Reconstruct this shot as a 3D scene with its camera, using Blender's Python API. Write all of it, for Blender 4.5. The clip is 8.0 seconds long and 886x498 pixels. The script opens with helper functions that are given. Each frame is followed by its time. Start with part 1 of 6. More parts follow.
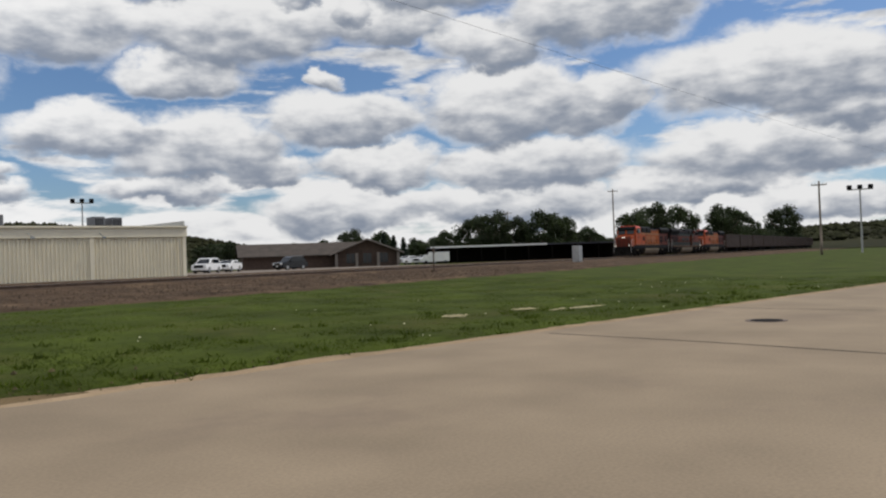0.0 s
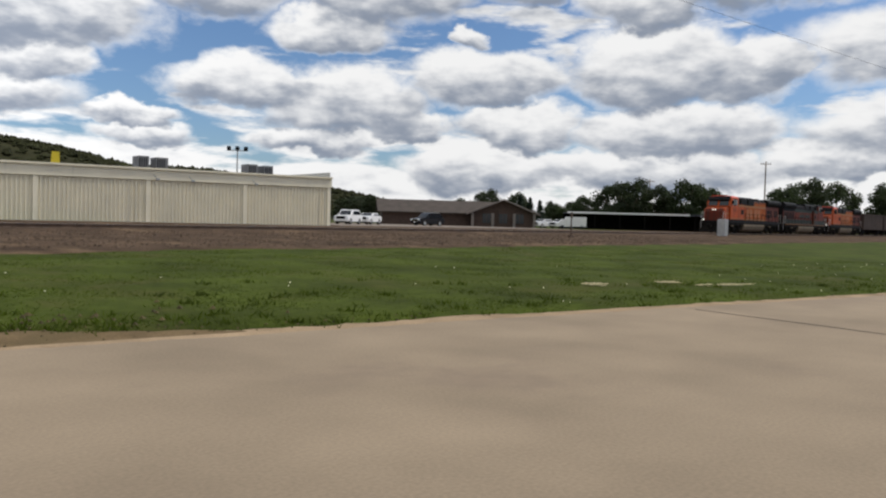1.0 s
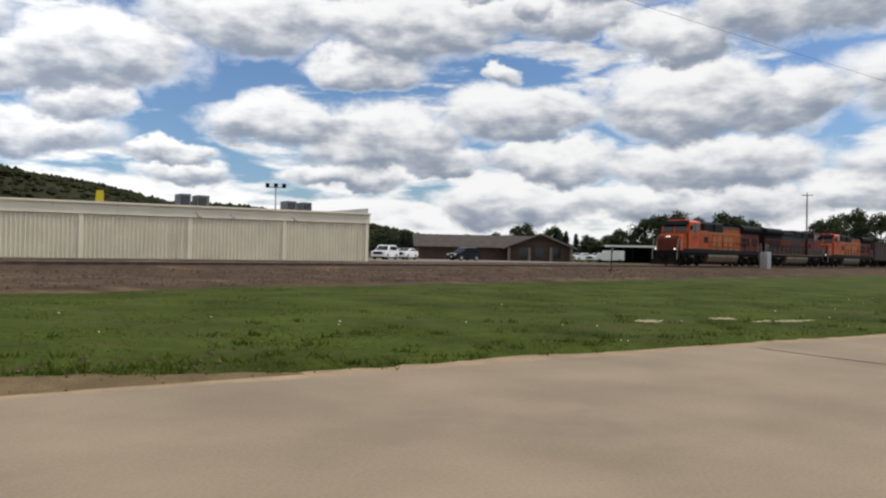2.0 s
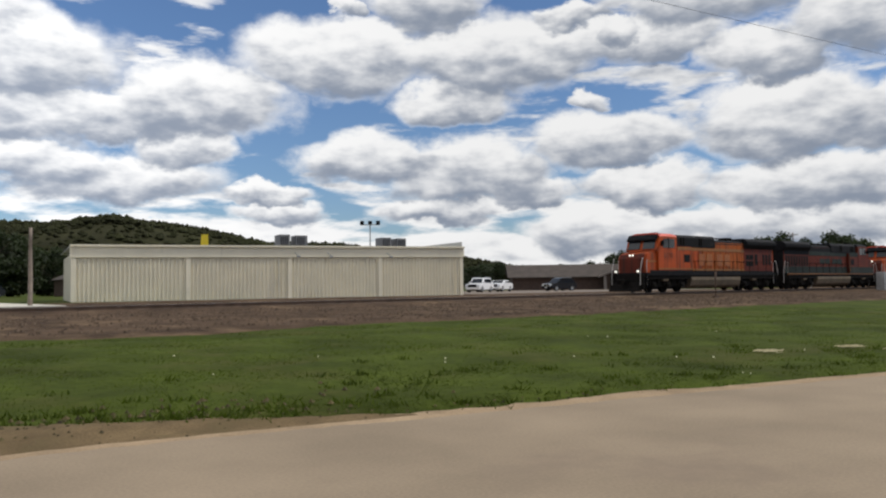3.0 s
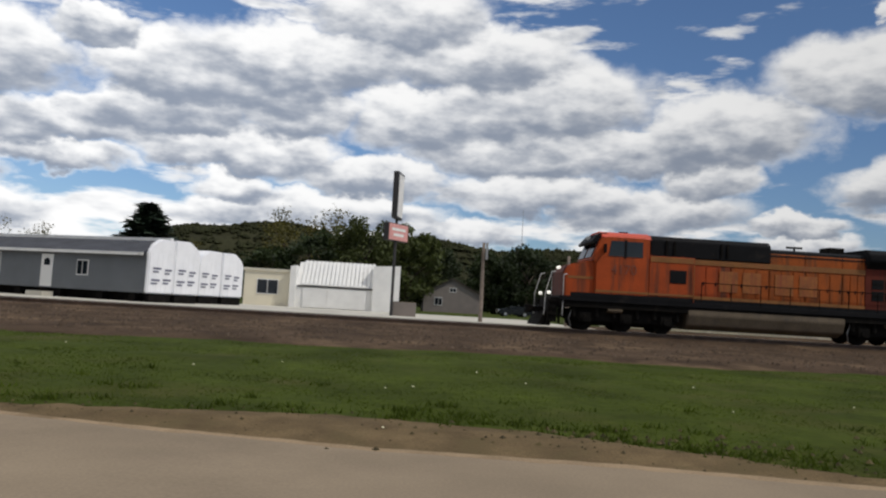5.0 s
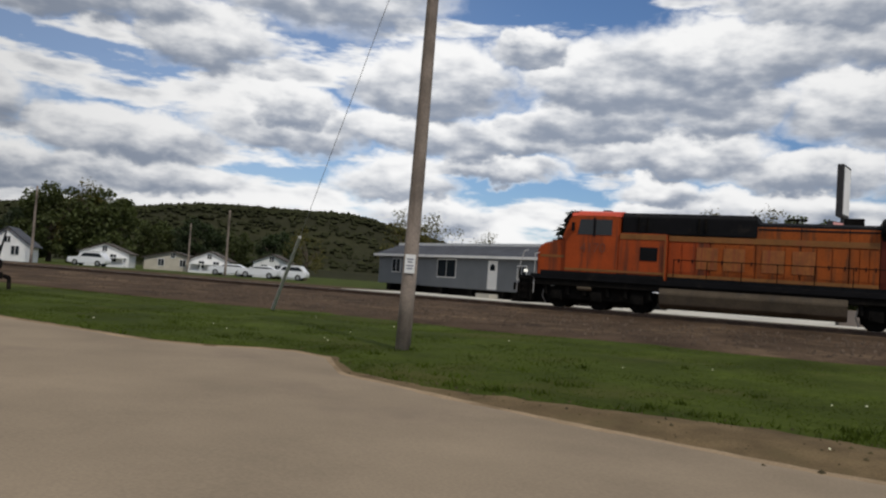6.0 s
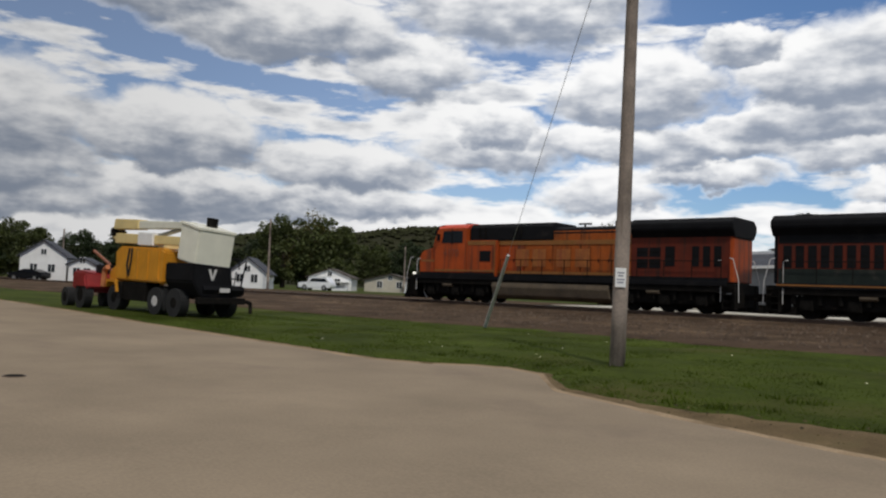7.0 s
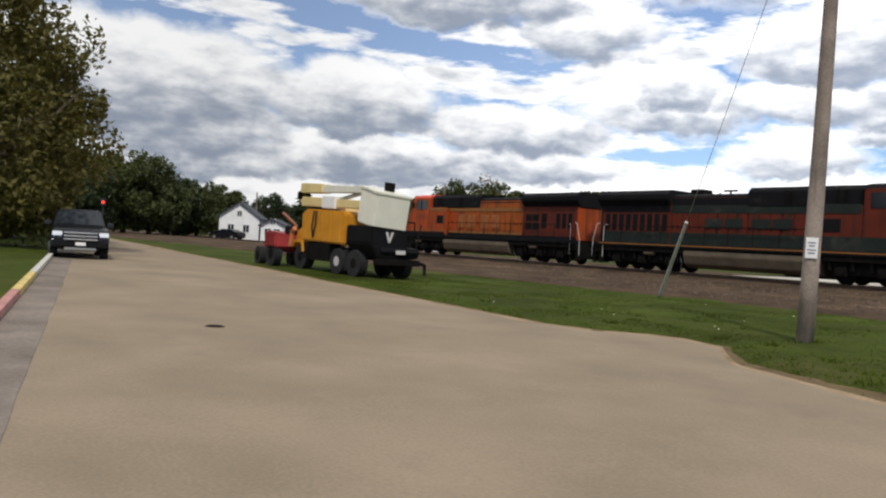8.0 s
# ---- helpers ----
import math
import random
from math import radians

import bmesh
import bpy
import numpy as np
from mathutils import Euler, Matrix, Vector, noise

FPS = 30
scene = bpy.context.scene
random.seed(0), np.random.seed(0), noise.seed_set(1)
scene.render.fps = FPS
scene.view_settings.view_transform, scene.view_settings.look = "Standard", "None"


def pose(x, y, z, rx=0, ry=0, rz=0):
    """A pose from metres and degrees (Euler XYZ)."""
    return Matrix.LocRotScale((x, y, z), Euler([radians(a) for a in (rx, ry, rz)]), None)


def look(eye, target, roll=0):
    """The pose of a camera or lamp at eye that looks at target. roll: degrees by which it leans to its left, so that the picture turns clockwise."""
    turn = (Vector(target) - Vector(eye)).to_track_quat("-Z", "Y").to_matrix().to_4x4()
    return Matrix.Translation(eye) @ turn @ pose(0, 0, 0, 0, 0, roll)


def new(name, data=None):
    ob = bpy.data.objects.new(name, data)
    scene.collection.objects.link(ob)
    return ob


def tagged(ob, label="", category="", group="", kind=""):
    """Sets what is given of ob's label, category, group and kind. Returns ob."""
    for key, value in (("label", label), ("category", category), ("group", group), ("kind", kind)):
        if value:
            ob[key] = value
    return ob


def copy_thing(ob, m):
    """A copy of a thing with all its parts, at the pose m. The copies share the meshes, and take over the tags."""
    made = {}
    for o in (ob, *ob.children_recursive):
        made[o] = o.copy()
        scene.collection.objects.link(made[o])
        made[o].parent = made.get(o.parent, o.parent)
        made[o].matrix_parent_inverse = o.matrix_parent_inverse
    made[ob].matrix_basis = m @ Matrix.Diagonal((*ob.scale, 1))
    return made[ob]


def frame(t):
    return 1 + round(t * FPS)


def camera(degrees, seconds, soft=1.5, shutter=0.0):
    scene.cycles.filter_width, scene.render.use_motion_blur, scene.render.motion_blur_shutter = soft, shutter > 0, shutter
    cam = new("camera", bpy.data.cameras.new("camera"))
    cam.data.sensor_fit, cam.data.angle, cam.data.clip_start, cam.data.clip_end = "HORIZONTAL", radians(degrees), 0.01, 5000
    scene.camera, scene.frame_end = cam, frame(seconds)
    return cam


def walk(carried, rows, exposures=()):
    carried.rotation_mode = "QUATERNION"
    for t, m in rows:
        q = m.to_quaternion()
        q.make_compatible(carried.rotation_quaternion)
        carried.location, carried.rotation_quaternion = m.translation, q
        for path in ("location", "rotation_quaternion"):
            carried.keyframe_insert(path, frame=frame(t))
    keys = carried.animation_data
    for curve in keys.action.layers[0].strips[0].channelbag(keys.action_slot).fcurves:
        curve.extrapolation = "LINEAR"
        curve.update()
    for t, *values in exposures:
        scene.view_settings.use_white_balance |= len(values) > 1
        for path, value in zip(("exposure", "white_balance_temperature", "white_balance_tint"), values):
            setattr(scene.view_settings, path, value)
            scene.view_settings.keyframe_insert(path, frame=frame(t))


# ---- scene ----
cam = camera(58.2, 8.0, soft=2.2)
PATH = [
    (0, 0.10, -1.00, 1.53, 90.75, 2.01, -58.83), (0.1, 0.10, -0.98, 1.53, 88.27, -1.70, -57.51), (0.2, 0.09, -0.96, 1.53, 88.34, -2.25, -55.35),
    (0.3, 0.09, -0.94, 1.54, 88.43, -3.56, -55.05), (0.4, 0.08, -0.92, 1.54, 89.72, -3.71, -54.07), (0.5, 0.08, -0.90, 1.54, 89.98, -4.32, -54.98),
    (0.7, 0.07, -0.86, 1.54, 89.29, -3.05, -53.24), (1, 0.05, -0.80, 1.55, 88.00, -1.50, -49.18), (1.5, 0.01, -0.59, 1.58, 87.53, -1.10, -49.68),
    (1.7, 0.00, -0.50, 1.59, 88.36, -0.99, -48.64), (2.8, 0.00, -0.08, 1.64, 93.47, -0.24, -42.16), (3, 0.00, -0.04, 1.65, 92.70, 0.73, -40.08),
    (3.5, 0.00, 0.00, 1.65, 94.44, 1.67, -32.31), (4, 0.00, 0.00, 1.65, 94.25, 1.47, -27.65), (4.5, 0.00, 0.00, 1.65, 94.60, -2.14, -15.50),
    (4.8, 0.00, 0.00, 1.65, 94.05, -3.40, -7.90), (5, 0.00, 0.00, 1.65, 94.17, -3.30, -3.90), (5.2, 0.00, 0.00, 1.65, 94.35, -4.15, 1.85),
    (6.3, 0.00, 0.00, 1.65, 93.72, -2.41, 32.25), (6.5, 0.00, 0.00, 1.65, 95.18, -1.41, 34.76), (7, 0.00, 0.00, 1.65, 92.90, -2.25, 41.18),
    (7.5, 0.00, 0.00, 1.65, 91.40, -1.89, 49.34), (8, 0.00, 0.00, 1.65, 89.77, -3.45, 53.47),
]
walk(cam, [(t, pose(*place)) for t, *place in PATH],
     exposures=[(0.0, -0.24), (0.5, -0.04), (1.0, -0.08), (1.7, -0.02), (3.0, -0.12), (3.5, -0.25), (4.5, -0.53), (5.0, -0.5), (6.5, -0.65), (7.0, -0.57), (7.5, -0.38), (8.0, -0.10)])

# ---- sky and sun ----
SUN_FROM = Vector((0.79, -0.48, 1.08)).normalized()
sun_elev = math.asin(SUN_FROM.z)
sun_rot = math.atan2(SUN_FROM.x, SUN_FROM.y)


def make_world():
    w = bpy.data.worlds.new("sky")
    scene.world = w
    w.use_nodes = True
    nt = w.node_tree
    nt.nodes.clear()
    N = nt.nodes.new
    L = nt.links.new

    def math_node(op, a, b=None, c=None, clamp=False):
        n = N("ShaderNodeMath")
        n.operation, n.use_clamp = op, clamp
        for i, v in enumerate((a, b, c)):
            if v is None:
                continue
            if isinstance(v, (int, float)):
                n.inputs[i].default_value = v
            else:
                L(v, n.inputs[i])
        return n.outputs[0]

    sky = N("ShaderNodeTexSky")
    sky.sky_type, sky.sun_disc = "NISHITA", False
    sky.sun_elevation, sky.sun_rotation = sun_elev, sun_rot
    sky.air_density, sky.dust_density, sky.ozone_density = 1.0, 0.6, 1.5
    coord = N("ShaderNodeTexCoord")
    sep = N("ShaderNodeSeparateXYZ")
    L(coord.outputs["Generated"], sep.inputs[0])
    x, y, z = sep.outputs
    az = math_node("ARCTAN2", math_node("MULTIPLY", x, -1.0), y)
    el = math_node("ARCSINE", z)
    DEG = 180 / math.pi
    place = N("ShaderNodeCombineXYZ")
    L(math_node("MULTIPLY", az, DEG), place.inputs[0])
    L(math_node("MULTIPLY", el, DEG), place.inputs[1])

    def vector_node(op, a, b=None, c=None):
        n = N("ShaderNodeVectorMath")
        n.operation = op
        for i, v in enumerate((a, b, c)):
            if v is None:
                continue
            if isinstance(v, tuple):
                n.inputs[i].default_value = v
            else:
                L(v, n.inputs[i])
        return n

    def noise_at(scale, detail, rough, stretch, shift=0.0):
        n = N("ShaderNodeTexNoise")
        n.inputs["Scale"].default_value, n.inputs["Detail"].default_value = scale, detail
        n.inputs["Roughness"].default_value = rough
        L(vector_node("MULTIPLY_ADD", place.outputs[0], (1.0, stretch, 1.0), (shift, shift, shift)).outputs[0], n.inputs["Vector"])
        return n

    def ramp(value, a, b, lo=0.0, hi=1.0):
        n = N("ShaderNodeMapRange")
        n.interpolation_type = "SMOOTHSTEP"
        L(value, n.inputs["Value"])
        for k, v in zip(("From Min", "From Max", "To Min", "To Max"), (a, b, lo, hi)):
            n.inputs[k].default_value = v
        return n.outputs[0]

    # billowing outlines: every heap is read at a place shifted by fractal noise
    billow = noise_at(0.27, 6.0, 0.56, 1.5)
    warped = vector_node("ADD", place.outputs[0], vector_node("MULTIPLY_ADD", billow.outputs["Color"], (5.6, 3.4, 0.0), (-2.8, -1.7, 0.0)).outputs[0]).outputs[0]
    lumps = noise_at(0.42, 3.0, 0.5, 2.2, 31.0).outputs["Fac"]
    # thin flat cloud towards the horizon and overhead
    veil = noise_at(0.115, 6.0, 0.55, 4.2, 7.0).outputs["Fac"]
    amount = math_node("ADD", ramp(math_node("MULTIPLY", el, DEG), 9.0, 1.0, 0.0, 0.26), math_node("ADD", ramp(math_node("MULTIPLY", el, DEG), 25.0, 34.0, 0.0, 0.12), ramp(math_node("MULTIPLY", az, DEG), 14.0, 44.0, 0.0, 0.085)))
    mask = ramp(math_node("ADD", veil, amount), 0.53, 0.66)
    mask = math_node("MAXIMUM", mask, ramp(math_node("MULTIPLY", az, DEG), 16.0, 50.0, 0.0, 0.13))
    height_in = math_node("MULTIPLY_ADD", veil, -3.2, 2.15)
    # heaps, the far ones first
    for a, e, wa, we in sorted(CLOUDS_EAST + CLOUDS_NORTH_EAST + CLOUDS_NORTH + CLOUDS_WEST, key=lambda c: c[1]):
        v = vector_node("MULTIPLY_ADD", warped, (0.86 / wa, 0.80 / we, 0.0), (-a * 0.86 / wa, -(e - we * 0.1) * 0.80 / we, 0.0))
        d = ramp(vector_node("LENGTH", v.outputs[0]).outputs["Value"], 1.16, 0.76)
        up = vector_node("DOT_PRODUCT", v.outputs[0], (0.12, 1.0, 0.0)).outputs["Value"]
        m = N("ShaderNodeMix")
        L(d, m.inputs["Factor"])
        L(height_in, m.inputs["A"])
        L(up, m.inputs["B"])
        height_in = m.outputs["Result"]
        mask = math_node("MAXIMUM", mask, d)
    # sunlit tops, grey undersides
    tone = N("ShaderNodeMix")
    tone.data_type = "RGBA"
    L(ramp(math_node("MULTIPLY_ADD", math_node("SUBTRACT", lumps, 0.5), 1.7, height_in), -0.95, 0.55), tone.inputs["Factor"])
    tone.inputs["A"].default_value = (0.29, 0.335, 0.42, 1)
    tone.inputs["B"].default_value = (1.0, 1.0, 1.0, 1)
    blue = N("ShaderNodeMix")
    blue.data_type, blue.blend_type = "RGBA", "MULTIPLY"
    blue.inputs["Factor"].default_value = 1.0
    L(sky.outputs[0], blue.inputs["A"])
    blue.inputs["B"].default_value = (SKY_GAIN * 0.80, SKY_GAIN * 0.98, SKY_GAIN * 1.22, 1)
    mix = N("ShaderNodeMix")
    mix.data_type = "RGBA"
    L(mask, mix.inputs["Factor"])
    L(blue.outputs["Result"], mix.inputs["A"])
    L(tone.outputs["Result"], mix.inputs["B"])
    # thinner, brighter cloud on one side of the sky
    glow = N("ShaderNodeMapRange")
    glow.interpolation_type = "SMOOTHSTEP"
    L(az, glow.inputs["Value"])
    glow.inputs["From Min"].default_value, glow.inputs["From Max"].default_value = radians(-50), radians(22)
    glow.inputs["To Min"].default_value, glow.inputs["To Max"].default_value = 0.94, 1.44
    bg = N("ShaderNodeBackground")
    L(mix.outputs["Result"], bg.inputs["Color"])
    dim = N("ShaderNodeMapRange")
    dim.interpolation_type = "SMOOTHSTEP"
    L(az, dim.inputs["Value"])
    dim.inputs["From Min"].default_value, dim.inputs["From Max"].default_value = radians(30), radians(72)
    dim.inputs["To Min"].default_value, dim.inputs["To Max"].default_value = 1.0, 0.66
    L(math_node("MULTIPLY", glow.outputs[0], dim.outputs[0]), bg.inputs["Strength"])
    out = N("ShaderNodeOutputWorld")
    L(bg.outputs[0], out.inputs["Surface"])


SKY_GAIN = 0.086
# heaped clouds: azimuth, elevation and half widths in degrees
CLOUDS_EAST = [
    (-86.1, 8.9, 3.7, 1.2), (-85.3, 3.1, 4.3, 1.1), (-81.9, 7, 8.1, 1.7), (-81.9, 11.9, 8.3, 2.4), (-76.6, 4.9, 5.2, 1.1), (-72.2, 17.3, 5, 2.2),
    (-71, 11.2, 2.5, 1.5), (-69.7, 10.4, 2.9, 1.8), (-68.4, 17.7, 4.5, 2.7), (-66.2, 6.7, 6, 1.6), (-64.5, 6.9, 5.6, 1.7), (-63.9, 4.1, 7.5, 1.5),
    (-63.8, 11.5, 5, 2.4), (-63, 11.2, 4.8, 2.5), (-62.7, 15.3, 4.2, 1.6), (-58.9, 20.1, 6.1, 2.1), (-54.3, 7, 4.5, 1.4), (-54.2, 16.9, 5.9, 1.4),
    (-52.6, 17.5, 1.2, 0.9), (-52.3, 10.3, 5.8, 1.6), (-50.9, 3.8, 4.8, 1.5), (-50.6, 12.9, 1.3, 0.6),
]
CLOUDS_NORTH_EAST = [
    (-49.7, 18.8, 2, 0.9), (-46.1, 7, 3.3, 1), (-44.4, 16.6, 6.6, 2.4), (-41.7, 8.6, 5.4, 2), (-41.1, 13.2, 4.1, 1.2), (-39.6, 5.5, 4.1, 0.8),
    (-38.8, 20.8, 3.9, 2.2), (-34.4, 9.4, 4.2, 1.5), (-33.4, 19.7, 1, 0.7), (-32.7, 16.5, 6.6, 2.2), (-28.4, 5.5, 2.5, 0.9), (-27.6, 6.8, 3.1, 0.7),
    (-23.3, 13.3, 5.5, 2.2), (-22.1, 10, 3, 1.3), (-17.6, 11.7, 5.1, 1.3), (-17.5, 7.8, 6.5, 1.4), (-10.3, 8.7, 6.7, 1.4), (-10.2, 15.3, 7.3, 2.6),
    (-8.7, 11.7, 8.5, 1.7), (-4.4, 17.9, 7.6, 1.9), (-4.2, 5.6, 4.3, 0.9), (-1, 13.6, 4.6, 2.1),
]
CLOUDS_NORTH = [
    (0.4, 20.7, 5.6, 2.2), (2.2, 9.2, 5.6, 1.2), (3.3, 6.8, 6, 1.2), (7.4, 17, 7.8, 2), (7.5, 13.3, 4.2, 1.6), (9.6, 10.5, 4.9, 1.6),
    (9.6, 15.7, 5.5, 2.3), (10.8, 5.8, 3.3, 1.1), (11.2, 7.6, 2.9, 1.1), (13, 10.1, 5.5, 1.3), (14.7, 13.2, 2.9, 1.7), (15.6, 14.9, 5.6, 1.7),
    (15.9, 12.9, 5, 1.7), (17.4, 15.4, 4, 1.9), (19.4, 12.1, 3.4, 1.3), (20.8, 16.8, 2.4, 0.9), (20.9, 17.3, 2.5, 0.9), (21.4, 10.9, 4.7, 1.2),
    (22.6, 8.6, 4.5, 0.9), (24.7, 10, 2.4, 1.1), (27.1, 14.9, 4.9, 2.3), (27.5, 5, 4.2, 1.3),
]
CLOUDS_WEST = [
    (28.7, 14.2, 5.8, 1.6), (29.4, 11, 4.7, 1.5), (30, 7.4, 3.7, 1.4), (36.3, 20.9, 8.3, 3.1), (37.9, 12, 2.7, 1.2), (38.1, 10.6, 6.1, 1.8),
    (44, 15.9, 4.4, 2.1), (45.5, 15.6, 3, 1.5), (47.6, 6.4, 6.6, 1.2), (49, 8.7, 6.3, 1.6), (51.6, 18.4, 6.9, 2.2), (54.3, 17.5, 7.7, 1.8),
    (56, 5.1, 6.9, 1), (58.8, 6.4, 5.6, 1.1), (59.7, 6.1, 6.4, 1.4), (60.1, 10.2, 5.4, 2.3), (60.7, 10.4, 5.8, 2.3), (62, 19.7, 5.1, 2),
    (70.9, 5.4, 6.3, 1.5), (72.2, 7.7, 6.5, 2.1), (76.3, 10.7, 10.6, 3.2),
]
make_world()
sun = new("sun", bpy.data.lights.new("sun", "SUN"))
sun.data.energy, sun.data.angle, sun.data.color = 2.6, radians(4.0), (1.0, 0.95, 0.87)
sun.matrix_world = look(SUN_FROM * 100, (0, 0, 0))


# ---- helpers of this scene ----
def part(name, bm, material, parent=None, label="", smooth=False, at=None):
    """Links a bmesh as one mesh object, under a thing or a part if given."""
    me = bpy.data.meshes.new(name)
    bm.to_mesh(me)
    bm.free()
    for m in (material if isinstance(material, (list, tuple)) else [material]):
        me.materials.append(m)
    if smooth:
        for f in me.polygons:
            f.use_smooth = True
    ob = new(name, me)
    if parent is not None:
        ob.parent = parent
    if at is not None:
        ob.matrix_basis = at
    if label:
        ob["label"] = label
    return ob


def thing(name, label, category, at=None, group="", kind=""):
    ob = new(name)
    ob.empty_display_size = 0.3
    if at is not None:
        ob.matrix_basis = at
    return tagged(ob, label, category, group, kind)


def B():
    return bmesh.new()


def box(bm, x0, x1, y0, y1, z0, z1, bev=0.0, m=None, mi=0):
    mat4 = (m or Matrix()) @ Matrix.Translation(((x0 + x1) / 2, (y0 + y1) / 2, (z0 + z1) / 2)) @ Matrix.Diagonal((abs(x1 - x0), abs(y1 - y0), abs(z1 - z0), 1))
    g = bmesh.ops.create_cube(bm, size=1, matrix=mat4)
    fs = list({f for v in g["verts"] for f in v.link_faces})
    for f in fs:
        f.material_index = mi
    if bev > 0:
        es = list({e for v in g["verts"] for e in v.link_edges})
        bmesh.ops.bevel(bm, geom=es, offset=bev, segments=2, profile=0.6, affect="EDGES")
    return bm


def rod(bm, p0, p1, r0, r1=None, seg=10, caps=True, mi=0):
    p0, p1 = Vector(p0), Vector(p1)
    d = p1 - p0
    q = d.to_track_quat("Z", "Y").to_matrix().to_4x4()
    g = bmesh.ops.create_cone(bm, cap_ends=caps, segments=seg, radius1=r0, radius2=r0 if r1 is None else r1, depth=d.length,
                              matrix=Matrix.Translation((p0 + p1) / 2) @ q)
    if mi:
        for f in {f for v in g["verts"] for f in v.link_faces}:
            f.material_index = mi
    return bm


def bar(bm, pts, r, seg=6):
    for a, b in zip(pts, pts[1:]):
        rod(bm, a, b, r, seg=seg)
    return bm


def prism(bm, profile, a, b, axis="x", mi=0, bev=0.0):
    """Extrudes a closed profile between a and b along an axis; profile in the other two axes, in order."""
    def at(p, s):
        return {"x": (s, p[0], p[1]), "y": (p[0], s, p[1]), "z": (p[0], p[1], s)}[axis]
    va = [bm.verts.new(at(p, a)) for p in profile]
    vb = [bm.verts.new(at(p, b)) for p in profile]
    n = len(profile)
    fs = [bm.faces.new(va[::-1]), bm.faces.new(vb)]
    for i in range(n):
        fs.append(bm.faces.new((va[i], va[(i + 1) % n], vb[(i + 1) % n], vb[i])))
    bmesh.ops.recalc_face_normals(bm, faces=fs)
    for f in fs:
        f.material_index = mi
    if bev > 0:
        bmesh.ops.bevel(bm, geom=list({e for f in fs for e in f.edges}), offset=bev, segments=2, affect="EDGES")
    return bm


def mat(name, color, rough=0.6, metal=0.0, var=0.25, scale=4.0, fine=60.0, bump=0.15, dirt=None, dirt_amount=0.0,
        streak=False, spec=0.5, island=0.0, rnd=0.0, emit=0.0, bump_dist=0.02):
    """A procedural surface: base colour varied at two scales, optional dirt or streaks, fine relief."""
    m = bpy.data.materials.new(name)
    m.use_nodes = True
    nt = m.node_tree
    N, L = nt.nodes.new, nt.links.new
    bs = nt.nodes["Principled BSDF"]
    bs.inputs["Roughness"].default_value, bs.inputs["Metallic"].default_value = rough, metal
    bs.inputs["Specular IOR Level"].default_value = spec
    co = N("ShaderNodeTexCoord")
    n1, n2 = N("ShaderNodeTexNoise"), N("ShaderNodeTexNoise")
    for n, s, d in ((n1, scale, 5.0), (n2, fine, 3.0)):
        n.inputs["Scale"].default_value, n.inputs["Detail"].default_value = s, d
        L(co.outputs["Object"], n.inputs["Vector"])
    def mul(a, b):
        k = N("ShaderNodeMix")
        k.data_type, k.blend_type = "RGBA", "MULTIPLY"
        k.inputs["Factor"].default_value = 1.0
        L(a, k.inputs["A"]), L(b, k.inputs["B"])
        return k.outputs["Result"]
    def grey(src, lo, hi):
        r = N("ShaderNodeMapRange")
        r.inputs["From Min"].default_value, r.inputs["From Max"].default_value = 0.3, 0.7
        r.inputs["To Min"].default_value, r.inputs["To Max"].default_value = lo, hi
        L(src, r.inputs["Value"])
        return r.outputs[0]
    base = N("ShaderNodeRGB")
    base.outputs[0].default_value = (*color, 1)
    col = mul(mul(base.outputs[0], grey(n1.outputs["Fac"], 1 - var, 1 + var)), grey(n2.outputs["Fac"], 1 - var * 0.6, 1 + var * 0.6))
    if rnd:
        oi = N("ShaderNodeObjectInfo")
        r = N("ShaderNodeMapRange")
        r.inputs["To Min"].default_value, r.inputs["To Max"].default_value = 1 - rnd, 1 + rnd
        L(oi.outputs["Random"], r.inputs["Value"])
        col = mul(col, r.outputs[0])
    if island:
        ge = N("ShaderNodeNewGeometry")
        r = N("ShaderNodeMapRange")
        r.inputs["To Min"].default_value, r.inputs["To Max"].default_value = 1 - island, 1 + island
        L(ge.outputs["Random Per Island"], r.inputs["Value"])
        col = mul(col, r.outputs[0])
    if dirt is not None:
        n3 = N("ShaderNodeTexNoise")
        n3.inputs["Scale"].default_value, n3.inputs["Detail"].default_value = scale * 0.8, 8.0
        n3.inputs["Roughness"].default_value = 0.65
        mp = N("ShaderNodeMapping")
        mp.inputs["Location"].default_value = (7.3, 2.1, 5.9)
        if streak:
            mp.inputs["Scale"].default_value = (3.0, 3.0, 0.25)
        L(co.outputs["Object"], mp.inputs["Vector"]), L(mp.outputs[0], n3.inputs["Vector"])
        r = N("ShaderNodeMapRange")
        r.interpolation_type = "SMOOTHSTEP"
        r.inputs["From Min"].default_value, r.inputs["From Max"].default_value = 0.62 - 0.3 * dirt_amount, 0.85 - 0.3 * dirt_amount
        L(n3.outputs["Fac"], r.inputs["Value"])
        k = N("ShaderNodeMix")
        k.data_type = "RGBA"
        L(r.outputs[0], k.inputs["Factor"]), L(col, k.inputs["A"])
        k.inputs["B"].default_value = (*dirt, 1)
        col = k.outputs["Result"]
    L(col, bs.inputs["Base Color"])
    if bump:
        bp = N("ShaderNodeBump")
        bp.inputs["Strength"].default_value, bp.inputs["Distance"].default_value = bump, bump_dist
        L(n2.outputs["Fac"], bp.inputs["Height"]), L(bp.outputs[0], bs.inputs["Normal"])
    if emit:
        bs.inputs["Emission Color"].default_value = (*color, 1)
        bs.inputs["Emission Strength"].default_value = emit
    return m


